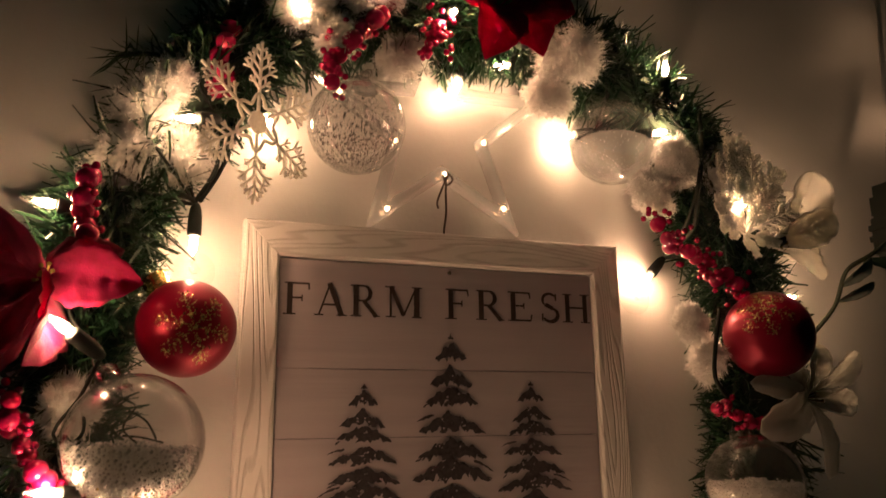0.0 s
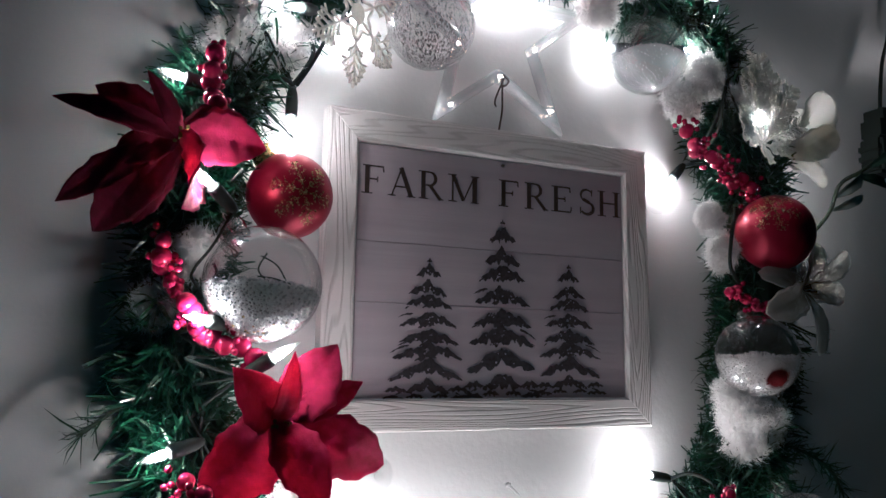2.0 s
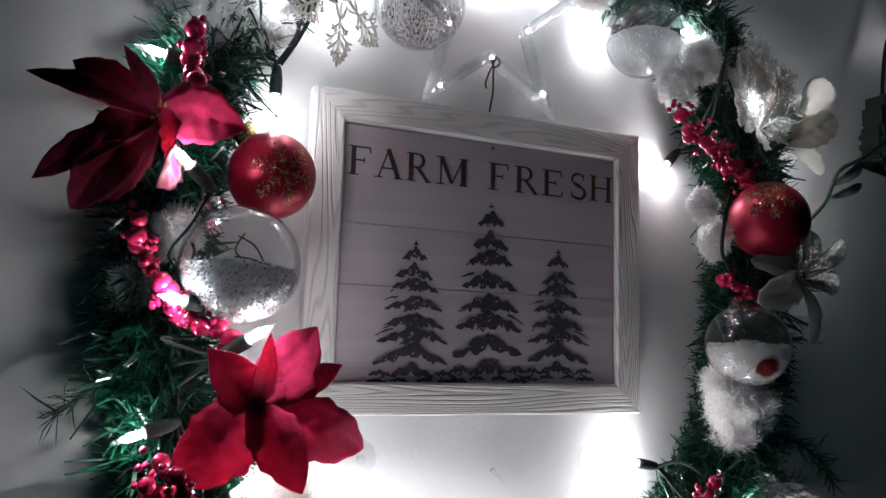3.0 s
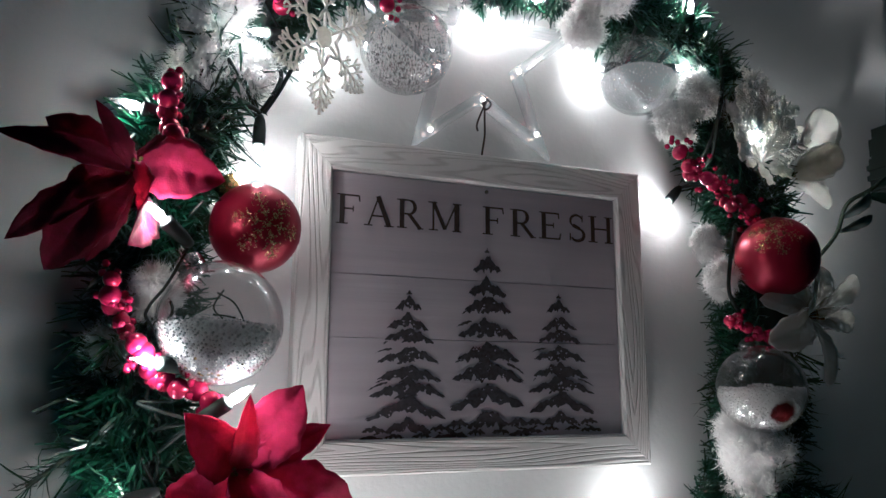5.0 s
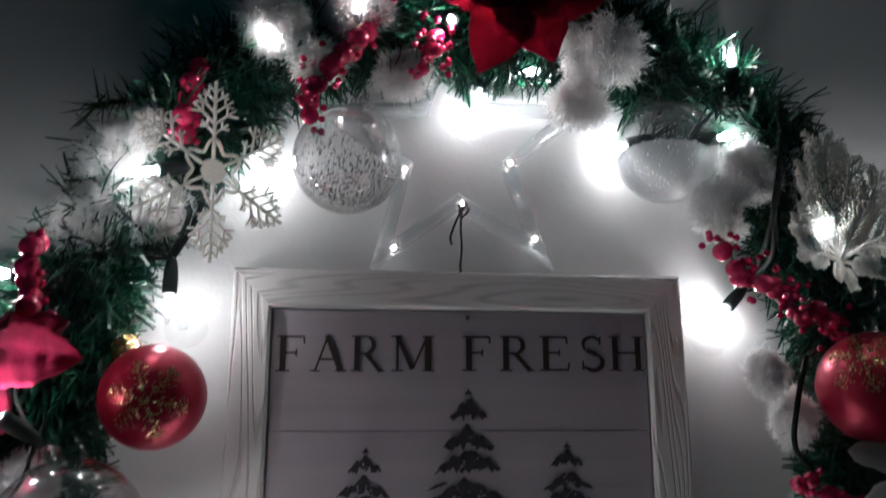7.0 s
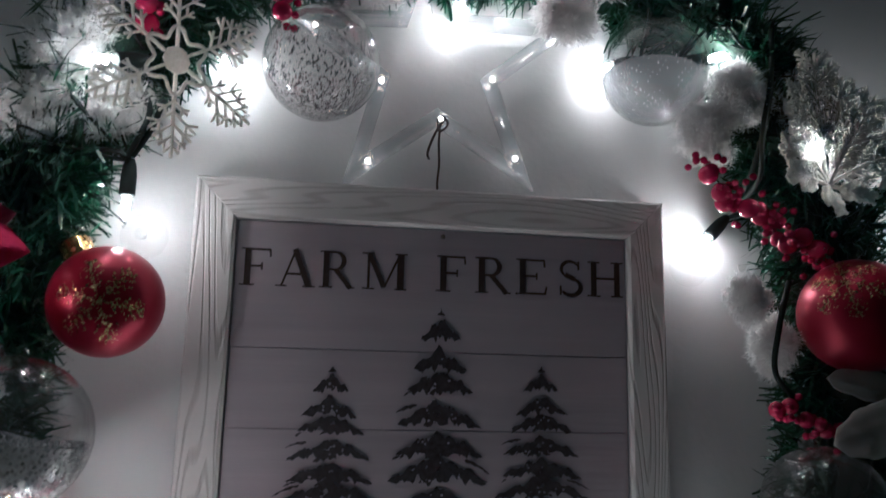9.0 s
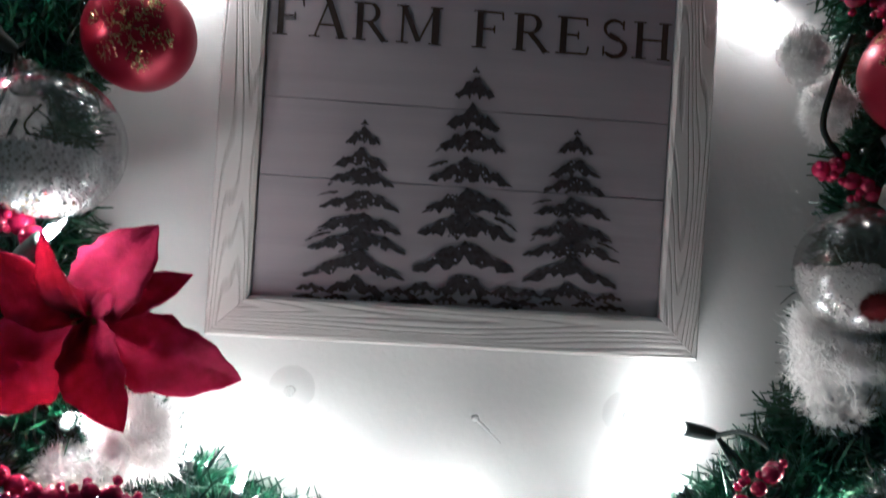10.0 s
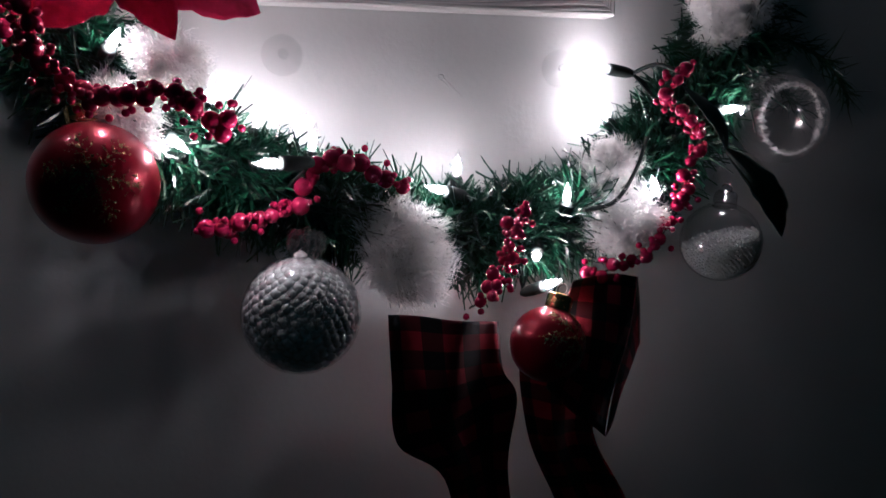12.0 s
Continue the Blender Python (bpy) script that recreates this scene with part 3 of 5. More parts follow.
def fleece(parent, place, r, n=11000):
    """Pulled-out batting: a small lumpy core and a cloud of fine brushed fibres that flow along the wreath."""
    i = int(np.linalg.norm(RING - np.array(place), axis=1).argmin())
    tan = RING[(i + 3) % len(RING)] - RING[i]
    tan = tan / np.linalg.norm(tan)
    verts, faces = [], []
    bm = bmesh.new()
    bmesh.ops.create_icosphere(bm, subdivisions=3, radius=r * 0.55)
    for v in bm.verts:
        v.co *= 1 + 0.9 * noise.noise(v.co * 55 + Vector(place) * 50)
    bm.verts.index_update()
    join_into(verts, faces, [tuple(v.co) for v in bm.verts], [tuple(v.index for v in f.verts) for f in bm.faces])
    bm.free()

    def unit(a):
        return a / np.linalg.norm(a, axis=1)[:, None]

    # locks of fibres: each has a place in the cloud and a flow of its own
    count = 170
    seat = unit(nrg.normal(size=(count, 3))) * r * nrg.uniform(0.35, 0.78, (count, 1))
    seat = seat + (seat @ tan)[:, None] * tan * 0.35
    flow = unit(unit(seat) * 0.55 + tan * nrg.choice([-1, 1], (count, 1)) * 0.5 + nrg.normal(size=(count, 3)) * 0.55)
    k = np.arange(n) % count
    root = seat[k] + nrg.normal(size=(n, 3)) * r * 0.13
    ln = r * nrg.uniform(0.14, 0.34, (n, 1))
    d = unit(flow[k] + nrg.normal(size=(n, 3)) * 0.30)
    mid = root + d * ln
    tip = mid + unit(d + nrg.normal(size=(n, 3)) * 0.7) * ln * 0.7
    w = unit(np.cross(d, nrg.normal(size=(n, 3)))) * 0.00028
    hair = np.stack([root - w, root + w, mid + w * 0.8, mid - w * 0.8, tip], 1).reshape(-1, 3)
    for o in (len(verts) + 5 * np.arange(n)).tolist():
        faces += [(o, o + 1, o + 2, o + 3), (o + 3, o + 2, o + 4)]
    ob = mesh_ob("fleece_tuft", verts + hair.tolist(), faces, M_FLEECE, parent, "pulled-out fluffy white fleece tuft")
    ob.location = place
    return ob


# place of each bulb's middle, and the way it points
BULBS = [
    (0.010, -0.022, 1.770, -0.2, -0.3, -1), (0.050, -0.030, 1.790, -1, 0, -0.2), (0.122, -0.018, 1.737, -1, 0, -0.3),
    (-0.211, -0.088, 1.679, -0.6, -0.6, -0.3), (-0.152, -0.030, 1.708, 0.5, -0.2, -1), (-0.202, -0.045, 1.602, 0, 0, -1),
    (0.198, -0.017, 1.608, -0.7, -0.1, -0.7), (0.189, -0.061, 1.733, 1, -0.5, 0.1), (0.187, -0.080, 1.785, -0.1, -0.3, 1),
    (-0.019, -0.089, 1.797, -0.2, -1, -0.4), (-0.140, -0.092, 1.776, -0.3, -0.6, -0.4), (-0.083, -0.088, 1.804, 0.2, -0.6, 0.6),
    (-0.292, -0.085, 1.612, -1, -0.2, 0.1), (-0.271, -0.125, 1.530, -0.7, -0.5, 0.5), (-0.269, -0.128, 1.440, -0.8, -0.6, 0.1),
    (-0.218, -0.128, 1.420, 0.7, -0.4, 0.5), (-0.285, -0.094, 1.353, -1, -0.3, -0.3), (0.230, -0.106, 1.655, -0.2, -0.8, -0.2),
    (0.322, -0.055, 1.590, 0.6, -0.5, 0.1), (0.324, -0.068, 1.668, 0.2, -0.3, 0.9), (0.152, -0.028, 1.318, -1, 0, 0.15), (0.155, -0.026, 1.280, -0.6, -0.1, 0.6), (-0.160, -0.044, 1.290, 0.3, 0, 1),
    (-0.216, -0.094, 1.317, 0.4, -0.8, 0.5), (-0.182, -0.082, 1.256, 0.5, -0.6, -0.4), (-0.125, -0.122, 1.243, -0.9, -0.4, 0),
    (0.020, -0.048, 1.236, 0.1, 0.1, 1), (-0.002, -0.074, 1.222, -0.8, -0.4, 0.2), (0.100, -0.075, 1.215, -0.2, -0.5, 0.8),
    (0.165, -0.094, 1.222, -0.5, -0.5, 0.6), (0.230, -0.092, 1.282, 0.3, -0.9, 0.1), (0.067, -0.094, 1.173, -0.4, -0.8, -0.2),
    (0.080, -0.088, 1.150, 0.3, -0.7, 0.3), (-0.090, -0.048, 1.256, 0.2, 0, 1), (-0.128, -0.046, 1.272, 0.3, 0, 1),
    (0.002, -0.028, 1.160, -0.3, 0.2, -1),
]
# balls and flakes that stand free of needles: x, y, z, radius
FREE = [(-0.203, -0.060, 1.540, 0.034), (0.270, -0.083, 1.551, 0.039), (-0.231, -0.091, 1.231, 0.040), (-0.229, -0.112, 1.466, 0.042), (-0.087, -0.052, 1.705, 0.040),
        (0.147, -0.050, 1.722, 0.040), (0.236, -0.088, 1.430, 0.040), (-0.108, -0.113, 1.144, 0.040), (0.236, -0.080, 1.176, 0.034), (0.268, -0.105, 1.274, 0.036)]
FLAT = [(-0.176, -0.094, 1.684, 0.055), (0.246, -0.095, 1.662, 0.045), (0.296, -0.085, 1.487, 0.045)]


def needles(parent, i0, i1, count):
    """Needle twigs that fan out from one stretch of the ring."""
    verts, faces = [], []
    tuft = np.array([t[:3] for t in TUFTS])
    for _ in range(count):
        s = nrg.uniform(i0, i1)
        i = int(s) % len(RING)
        base = RING[i]
        tan = RING[(i + 1) % len(RING)] - base
        tan /= np.linalg.norm(tan)
        near = np.linalg.norm((tuft - base)[:, [0, 2]], axis=1).min()
        if near < 0.026 and nrg.random() < 0.45:
            continue
        a = np.cross(tan, (0, 1, 0))
        w = nrg.uniform(0, 2 * math.pi)
        out = math.cos(w) * a + math.sin(w) * np.array((0, -1.0, 0))
        ln = nrg.uniform(0.012, 0.038) if nrg.random() < 0.98 else nrg.uniform(0.038, 0.050)
        if out[1] > 0.2:
            ln = min(ln, 0.030)
        if out[1] < -0.4:
            ln = min(ln, 0.022)
        root = base + out * nrg.uniform(0.008, 0.028) + tan * nrg.uniform(-0.004, 0.004)
        if nrg.random() < 0.42:
            # the flattened back of the wreath, pressed against the wall
            side = nrg.uniform(-1, 1)
            out = a * math.copysign(1, side) * 0.5 + np.array((0, nrg.uniform(-0.4, 0.5), 0))
            root = base + a * side * 0.026 + np.array((0, nrg.uniform(0.008, 0.046), 0))
            ln = nrg.uniform(0.014, 0.026)
        d = out + tan * nrg.choice([-1, 1]) * nrg.uniform(0.1, 1.1) + nrg.normal(size=3) * 0.38
        d /= np.linalg.norm(d)
        for _k in range(2):
            dd = d + nrg.normal(size=3) * 0.22
            dd /= np.linalg.norm(dd)
            mid = root + dd * ln * 0.55
            tip = mid + (dd + nrg.normal(size=3) * 0.18 + np.array((0, 0, -0.1))) * ln * 0.45
            mid[1], tip[1] = min(mid[1], -0.004), min(tip[1], -0.003)
            if any((tip[0] - a) ** 2 + (tip[1] - b) ** 2 + (tip[2] - c) ** 2 < q * q for a, b, c, q in FREE):
                continue
            if any((mid[0] - q[0]) ** 2 + (mid[2] - q[2]) ** 2 < 0.00012 and mid[1] < q[1] + 0.008 for q in BULBS):
                continue
            if any((tip[0] - a) ** 2 + (tip[2] - c) ** 2 < q * q and tip[1] < b + 0.022 for a, b, c, q in FLAT):
                continue
            wv = np.cross(dd, nrg.normal(size=3))
            wv = wv / np.linalg.norm(wv) * nrg.uniform(0.0006, 0.00115)
            join_into(verts, faces, [root - wv, root + wv, mid + wv, mid - wv, tip + wv * 0.6, tip - wv * 0.6], [(0, 1, 2, 3), (3, 2, 4, 5)])
    mesh_ob("needle_section", np.array(verts), faces, M_NEEDLE, parent, "dark green plastic pine needles")


def garland():
    g = thing("wreath", (0, 0, 0), "oval wreath of green tinsel pine and white fleece", "wreath")
    v, f = tube(RING[::4], 0.016, 10, True)
    mesh_ob("core", v, f, M_CORE, g, "dark twisted wire core", True)
    step = len(RING) / 16
    for k in range(16):
        needles(g, k * step, (k + 1) * step, 1900)
    for x, y, z, r in TUFTS:
        fleece(g, (x, y, z), r)
    return g


garland()


# ---- string lights ----
def string_lights():
    s = thing("string_lights", (0, 0, 0), "lit clear mini bulbs on dark green wire round the wreath", "string lights")
    sock = lathe([(0, -0.030), (0.0026, -0.030), (0.0040, -0.026), (0.0048, -0.020), (0.0050, -0.012), (0.0050, -0.0065), (0.0034, -0.006), (0, -0.006)], 10)
    bulb = lathe([(0, -0.0045), (0.0020, -0.0040), (0.0026, -0.001), (0.0024, 0.003), (0.0014, 0.006), (0, 0.0075)], 10)
    glass = lathe([(0.0032, -0.0058), (0.0036, -0.001), (0.0034, 0.004), (0.0024, 0.009), (0.0010, 0.0135), (0, 0.0155)], 12)
    me_s, me_b, me_g = bpy.data.meshes.new("socket"), bpy.data.meshes.new("bulb"), bpy.data.meshes.new("glass")
    sock.to_mesh(me_s), bulb.to_mesh(me_b), glass.to_mesh(me_g)
    sock.free(), bulb.free(), glass.free()
    me_s.materials.append(M_CORD), me_b.materials.append(M_BULB), me_g.materials.append(M_GLASS)
    for me in (me_s, me_b, me_g):
        me.polygons.foreach_set("use_smooth", [True] * len(me.polygons))
    ends = []
    for x, y, z, a, b, c in BULBS:
        o = new("socket", me_s)
        o.parent = s
        o.matrix_basis = Matrix.Translation((x, y, z)) @ aim((a, b, c))
        l = new("bulb", me_b)
        l.parent = o
        tagged(l, "glowing core of a mini bulb")
        l = new("glass", me_g)
        l.parent = o
        tagged(l, "clear pointed bulb glass")
        ends.append(np.array((x, y, z)) - 0.029 * np.array(Vector((a, b, c)).normalized()))
    # the wire runs round the ring and out to every socket
    hub = np.array((0.01, -0.05, 1.5))
    order = sorted(range(len(ends)), key=lambda k: math.atan2(ends[k][0] - hub[0], ends[k][2] - hub[2]))
    r = random.Random(3)
    for n, k in enumerate(order):
        a, b = ends[k], ends[order[(n + 1) % len(order)]]
        for twist in (0, 1):
            pts = [a]
            for t in (0.25, 0.5, 0.75):
                p = a + (b - a) * t
                i = np.linalg.norm((RING - p), axis=1).argmin()
                p = p * 0.35 + RING[i] * 0.65 + np.array([r.uniform(-0.012, 0.012), r.uniform(-0.03, 0.004), r.uniform(-0.012, 0.012)])
                pts.append(p)
            pts.append(b)
            v, f = tube(smooth_line(pts, 6), 0.0011, 5)
            mesh_ob("wire", v, f, M_CORD, s, smooth=True)
    for pts in ([(-0.203, -0.050, 1.632), (-0.195, -0.056, 1.645), (-0.190, -0.060, 1.660), (-0.196, -0.055, 1.675)],
                [(-0.203, -0.050, 1.632), (-0.213, -0.056, 1.634), (-0.232, -0.06, 1.630), (-0.255, -0.06, 1.632)],
                [(-0.200, -0.050, 1.632), (-0.190, -0.052, 1.650), (-0.182, -0.060, 1.668)],
                [(0.222, -0.022, 1.634), (0.215, -0.065, 1.645), (0.207, -0.085, 1.672), (0.215, -0.085, 1.713), (0.220, -0.08, 1.755)],
                [(0.221, -0.022, 1.634), (0.212, -0.065, 1.655), (0.212, -0.085, 1.690), (0.217, -0.085, 1.735)],
                [(0.224, -0.080, 1.572), (0.212, -0.085, 1.540), (0.205, -0.09, 1.512), (0.222, -0.085, 1.495)],
                [(0.180, -0.030, 1.314), (0.192, -0.045, 1.320), (0.205, -0.06, 1.312), (0.215, -0.06, 1.300)],
                [(0.110, -0.085, 1.205), (0.13, -0.095, 1.212), (0.15, -0.09, 1.235), (0.165, -0.08, 1.26)]):
        v, f = tube(smooth_line(pts, 8), 0.0018, 6)
        mesh_ob("wire", v, f, M_CORD, s, smooth=True)


string_lights()

# ---- berry strings ----
ME_BERRY = {}


def berry_mesh(r):
    if r not in ME_BERRY:
        bm = bmesh.new()
        bmesh.ops.create_icosphere(bm, subdivisions=2 if r < 0.004 else 3, radius=r)
        me = bpy.data.meshes.new("berry")
        bm.to_mesh(me)
        bm.free()
        me.polygons.foreach_set("use_smooth", [True] * len(me.polygons))
        me.materials.append(M_BERRY)
        ME_BERRY[r] = me
    return ME_BERRY[r]


def berries(points, y, big=0.0062, spread=0.006, gap=0.0125, small=3, seed=1):
    r = random.Random(seed)
    line = smooth_line([(x, y, z) for x, z in points], 10)
    b = thing("berry_string", tuple(line[0]), "string of shiny pearly red beads in two sizes on the wreath", "berry garland", "berry strings on the wreath")
    line = line - line[0]
    v, f = tube(line, 0.0008, 5)
    mesh_ob("stem", v, f, M_STEM, b)
    d = np.r_[0, np.cumsum(np.linalg.norm(np.diff(line, axis=0), axis=1))]
    s = 0.0
    while s <= d[-1]:
        p = np.array([np.interp(s, d, line[:, k]) for k in range(3)])
        o = new("berry", berry_mesh(big if r.random() < 0.75 else big * 0.8))
        o.parent = b
        o.location = p + np.array([r.uniform(-1, 1) * spread * 0.6, r.uniform(-0.006, 0.004), r.uniform(-1, 1) * spread * 0.6])
        for _ in range(small):
            o = new("berry", berry_mesh(0.0026))
            o.parent = b
            o.location = p + np.array([r.uniform(-1, 1) * spread * 1.6, r.uniform(-0.009, 0.004), r.uniform(-1, 1) * spread * 1.6])
        s += gap * r.uniform(0.68, 0.95)


berries([(-0.270, 1.630), (-0.269, 1.605), (-0.262, 1.586), (-0.257, 1.571)], -0.10, big=0.0072, spread=0.005, gap=0.011, seed=1)
berries([(-0.297, 1.492), (-0.291, 1.473), (-0.283, 1.459), (-0.277, 1.447), (-0.261, 1.431), (-0.243, 1.425), (-0.231, 1.415), (-0.231, 1.403)], -0.11, big=0.0070, spread=0.005, gap=0.0105, small=4, seed=2)
berries([(-0.062, 1.823), (-0.074, 1.804), (-0.086, 1.778), (-0.100, 1.762), (-0.111, 1.747), (-0.115, 1.733), (-0.111, 1.725)], -0.08, big=0.0080, spread=0.008, gap=0.0105, small=4, seed=3)
berries([(-0.027, 1.790), (-0.034, 1.764)], -0.08, big=0.0052, spread=0.008, gap=0.006, small=5, seed=4)
berries([(-0.190, 1.755), (-0.192, 1.735), (-0.190, 1.705)], -0.075, big=0.0075, seed=5)
berries([(0.173, 1.648), (0.192, 1.630), (0.220, 1.611), (0.245, 1.597), (0.260, 1.583)], -0.070, big=0.0070, spread=0.008, gap=0.0105, small=6, seed=6)
berries([(0.211, 1.492), (0.224, 1.486), (0.242, 1.476), (0.258, 1.470)], -0.085, big=0.0055, gap=0.010, seed=7)
berries([(-0.271, 1.335), (-0.273, 1.322), (-0.262, 1.310)], -0.09, seed=8)
berries([(-0.259, 1.330), (-0.256, 1.317), (-0.253, 1.302), (-0.239, 1.289), (-0.222, 1.279), (-0.198, 1.285), (-0.175, 1.281), (-0.155, 1.265), (-0.142, 1.278)], -0.12, gap=0.0105, small=5, seed=9)
berries([(-0.165, 1.202), (-0.146, 1.200), (-0.133, 1.205), (-0.114, 1.212), (-0.098, 1.227), (-0.085, 1.243), (-0.070, 1.245), (-0.058, 1.239), (-0.036, 1.228)], -0.088, big=0.0068, gap=0.0115, small=3, seed=10)
berries([(0.053, 1.207), (0.043, 1.197), (0.043, 1.181), (0.034, 1.165), (0.028, 1.149), (0.011, 1.139)], -0.105, big=0.0055, gap=0.009, small=4, seed=11)
berries([(0.184, 1.314), (0.166, 1.295), (0.181, 1.278), (0.199, 1.262), (0.188, 1.240), (0.185, 1.218), (0.178, 1.199), (0.158, 1.176), (0.125, 1.161), (0.106, 1.158)], -0.10, big=0.0055, gap=0.0115, small=3, seed=12)


# ---- ornaments ----
def cap_and_loop(parent, r, up, material, square=False):
    up = Vector(up).normalized()
    base = up * (r * 0.985)
    if square:
        bm = box_bm(-0.0105, -0.0105, 0.0, 0.0105, 0.0105, 0.017, 0.003)
    else:
        prof = [(0.0, 0.011), (0.0085, 0.0105), (0.0092, 0.009), (0.0092, 0.0), (0.0098, -0.0012), (0.0, -0.0012)]
        bm = lathe(prof, 20)
        for v in bm.verts:
            if 0 <= v.co.z < 0.0095 and v.co.xy.length > 0.005:
                v.co.xy *= 1 + 0.04 * math.cos(10 * math.atan2(v.co.y, v.co.x))
    cap = part("cap", bm, material, parent, smooth=not square)
    cap.matrix_basis = Matrix.Translation(base) @ aim(up)
    ring = [(0.0045 * math.cos(a), 0, 0.0145 + 0.0045 * math.sin(a)) for a in np.linspace(0, 2 * math.pi, 16, endpoint=False)]
    v, f = tube(ring, 0.0006, 5, True)
    mesh_ob("loop", v, f, M_STEEL if not square else material, cap, smooth=True)


def flake_specks(r, facing, size, n_arms=6, seed=1, spread=0.0012):
    """Glitter grains that draw a snowflake on a ball."""
    q = random.Random(seed)
    f = Vector(facing).normalized()
    u = f.cross(Vector((0, 0, 1))).normalized()
    w = u.cross(f)
    pts = []
    for a in range(n_arms):
        ang = a * 2 * math.pi / n_arms + 0.2
        d = Vector((math.cos(ang), math.sin(ang)))
        side = Vector((-d.y, d.x))
        for k in range(46):
            pts.append(d * size * k / 45)
        for at, ln in ((0.3, 0.22), (0.5, 0.34), (0.7, 0.28), (0.88, 0.16)):
            for sgn in (-1, 1):
                for k in range(14):
                    pts.append(d * size * at + (d * 0.6 + side * sgn * 0.8) * size * ln * k / 13)
    verts, faces = [], []
    for p in pts:
        if q.random() < 0.12:
            continue
        p = p + Vector((q.gauss(0, spread * 0.5), q.gauss(0, spread * 0.5)))
        n = (f * math.sqrt(max(0.0, r * r - p.length_squared)) + u * p.x + w * p.y).normalized()
        c = n * (r + 0.0003)
        tilt = Vector((q.gauss(0, 1), q.gauss(0, 1), q.gauss(0, 1))) * 0.35
        nn = (n + tilt).normalized()
        a = nn.orthogonal().normalized()
        b = nn.cross(a)
        s = q.uniform(0.00035, 0.00075)
        off = len(verts)
        verts += [c + a * s, c + b * s, c - a * s, c - b * s]
        faces.append((off, off + 1, off + 2, off + 3))
    return verts, faces


def red_ball(place, r, up, facing, size, material, label, seed):
    o = thing("red_ball_ornament", place, label, "ball ornament", "red ball ornaments")
    part("shell", ball_bm(r, 48, 32), material, o, smooth=True)
    v, f = flake_specks(r, facing, size, seed=seed)
    mesh_ob("glitter_snowflake", v, f, M_GOLD, o, "gold glitter snowflake")
    cap_and_loop(o, r, up, M_BRASS)


red_ball((-0.203, -0.060, 1.540), 0.0328, (-0.55, 0.1, 0.8), (0.12, -1, -0.08), 0.0235, M_RED, "satin red ball with a gold glitter snowflake beside the frame", 1)
red_ball((0.270, -0.083, 1.551), 0.0372, (0.6, 0.3, 0.6), (-0.72, -0.68, 0.55), 0.0225, M_RED, "satin red ball with gold glitter among white flowers", 2)
red_ball((-0.231, -0.091, 1.231), 0.0385, (-0.15, 0.1, 1), (0.1, -1, 0.15), 0.027, M_RED_GLOSS, "glossy red ball with sparse gold glitter hung low on the wreath", 3)
red_ball((0.066, -0.118, 1.112), 0.0272, (0.4, 0.2, 1), (0.5, -1, 0.4), 0.022, M_RED_GLOSS, "small red ball with gold glitter over the bow", 4)


def filling(o, r, level, n_shell, n_top, bead, tilt=(0, 0, 1), seed=1, gap=None, name="bead_filling", label="heap of tiny white foam beads", material=None, sunk=-0.5):
    q = np.random.default_rng(seed)
    up = np.array(tilt, float)
    up /= np.linalg.norm(up)
    inner = r - 0.0012 - bead
    loose = 0.45 if bead < 0.0012 else 0.2 if bead < 0.003 else 0.07
    pts = [p * inner for p in sphere_points(n_shell) if p @ up * inner < level]
    if gap:
        pts = [p for p in pts if np.linalg.norm(p - np.array(gap[:3])) > gap[3]]
    a = np.cross(up, (0.3, 1, 0.2))
    a /= np.linalg.norm(a)
    b = np.cross(up, a)
    rr = math.sqrt(max(inner**2 - level**2, 1e-8))
    for k in range(n_top):
        rad, th = rr * math.sqrt((k + 0.5) / n_top), 2.39996 * k
        pts.append(up * (level + q.uniform(-0.0012, 0.0012) + 0.004 * math.sin(rad * 150 + 1) * (1 - rad / rr)) + rad * (math.cos(th) * a + math.sin(th) * b))
    base = bmesh.new()
    bmesh.ops.create_icosphere(base, subdivisions=1, radius=bead)
    base.verts.index_update()
    bv = np.array([tuple(v.co) for v in base.verts])
    bf = [tuple(v.index for v in f.verts) for f in base.faces]
    base.free()
    verts, faces = [], []
    for p in pts:
        join_into(verts, faces, list(bv * q.uniform(1 - loose, 1.2) + p + q.normal(size=3) * bead * loose), bf)
    # the heap within, seen between the outer beads
    core = inner + bead * sunk
    sph = ball_bm(core, 48, 32)
    sph.verts.index_update()
    cv = []
    for v in sph.verts:
        c = np.array(tuple(v.co))
        h = c @ up
        if h > level - bead:
            c = c - up * (h - level + bead)
        cv.append(c)
    join_into(verts, faces, cv, [tuple(v.index for v in f.verts) for f in sph.faces])
    sph.free()
    mesh_ob(name, verts, faces, material or M_BEAD, o, label, True)


def clear_ball(place, r, up, label, material=None, cap=None, square=False):
    o = thing("clear_ball_ornament", place, label, "ball ornament", "clear ball ornaments")
    part("shell", ball_bm(r, 56, 36), material or M_CLEAR, o, "clear plastic shell", True)
    cap_and_loop(o, r, up, cap or M_CLEAR_B, square)
    return o


ball_a = clear_ball((-0.229, -0.112, 1.466), 0.0398, (-0.45, 0.3, 0.85), "clear ball part filled with crystal beads beside the red ball")
filling(ball_a, 0.0398, -0.003, 2600, 700, 0.0010, (0.05, 0.06, 1), 1, label="heap of tiny clear crystal beads", material=M_CRYSTAL)
v, f = [], []
for pts in ([(-0.004, -0.01, 0.018), (0.006, -0.014, 0.012), (0.012, -0.016, 0.002)], [(-0.006, -0.012, 0.004), (0.004, -0.014, 0.003), (0.016, -0.014, 0.000)], [(0.0, -0.01, 0.02), (-0.006, -0.014, 0.008), (0.002, -0.014, 0.0)]):
    join_into(v, f, *tube(smooth_line(pts, 5), 0.0006, 5))
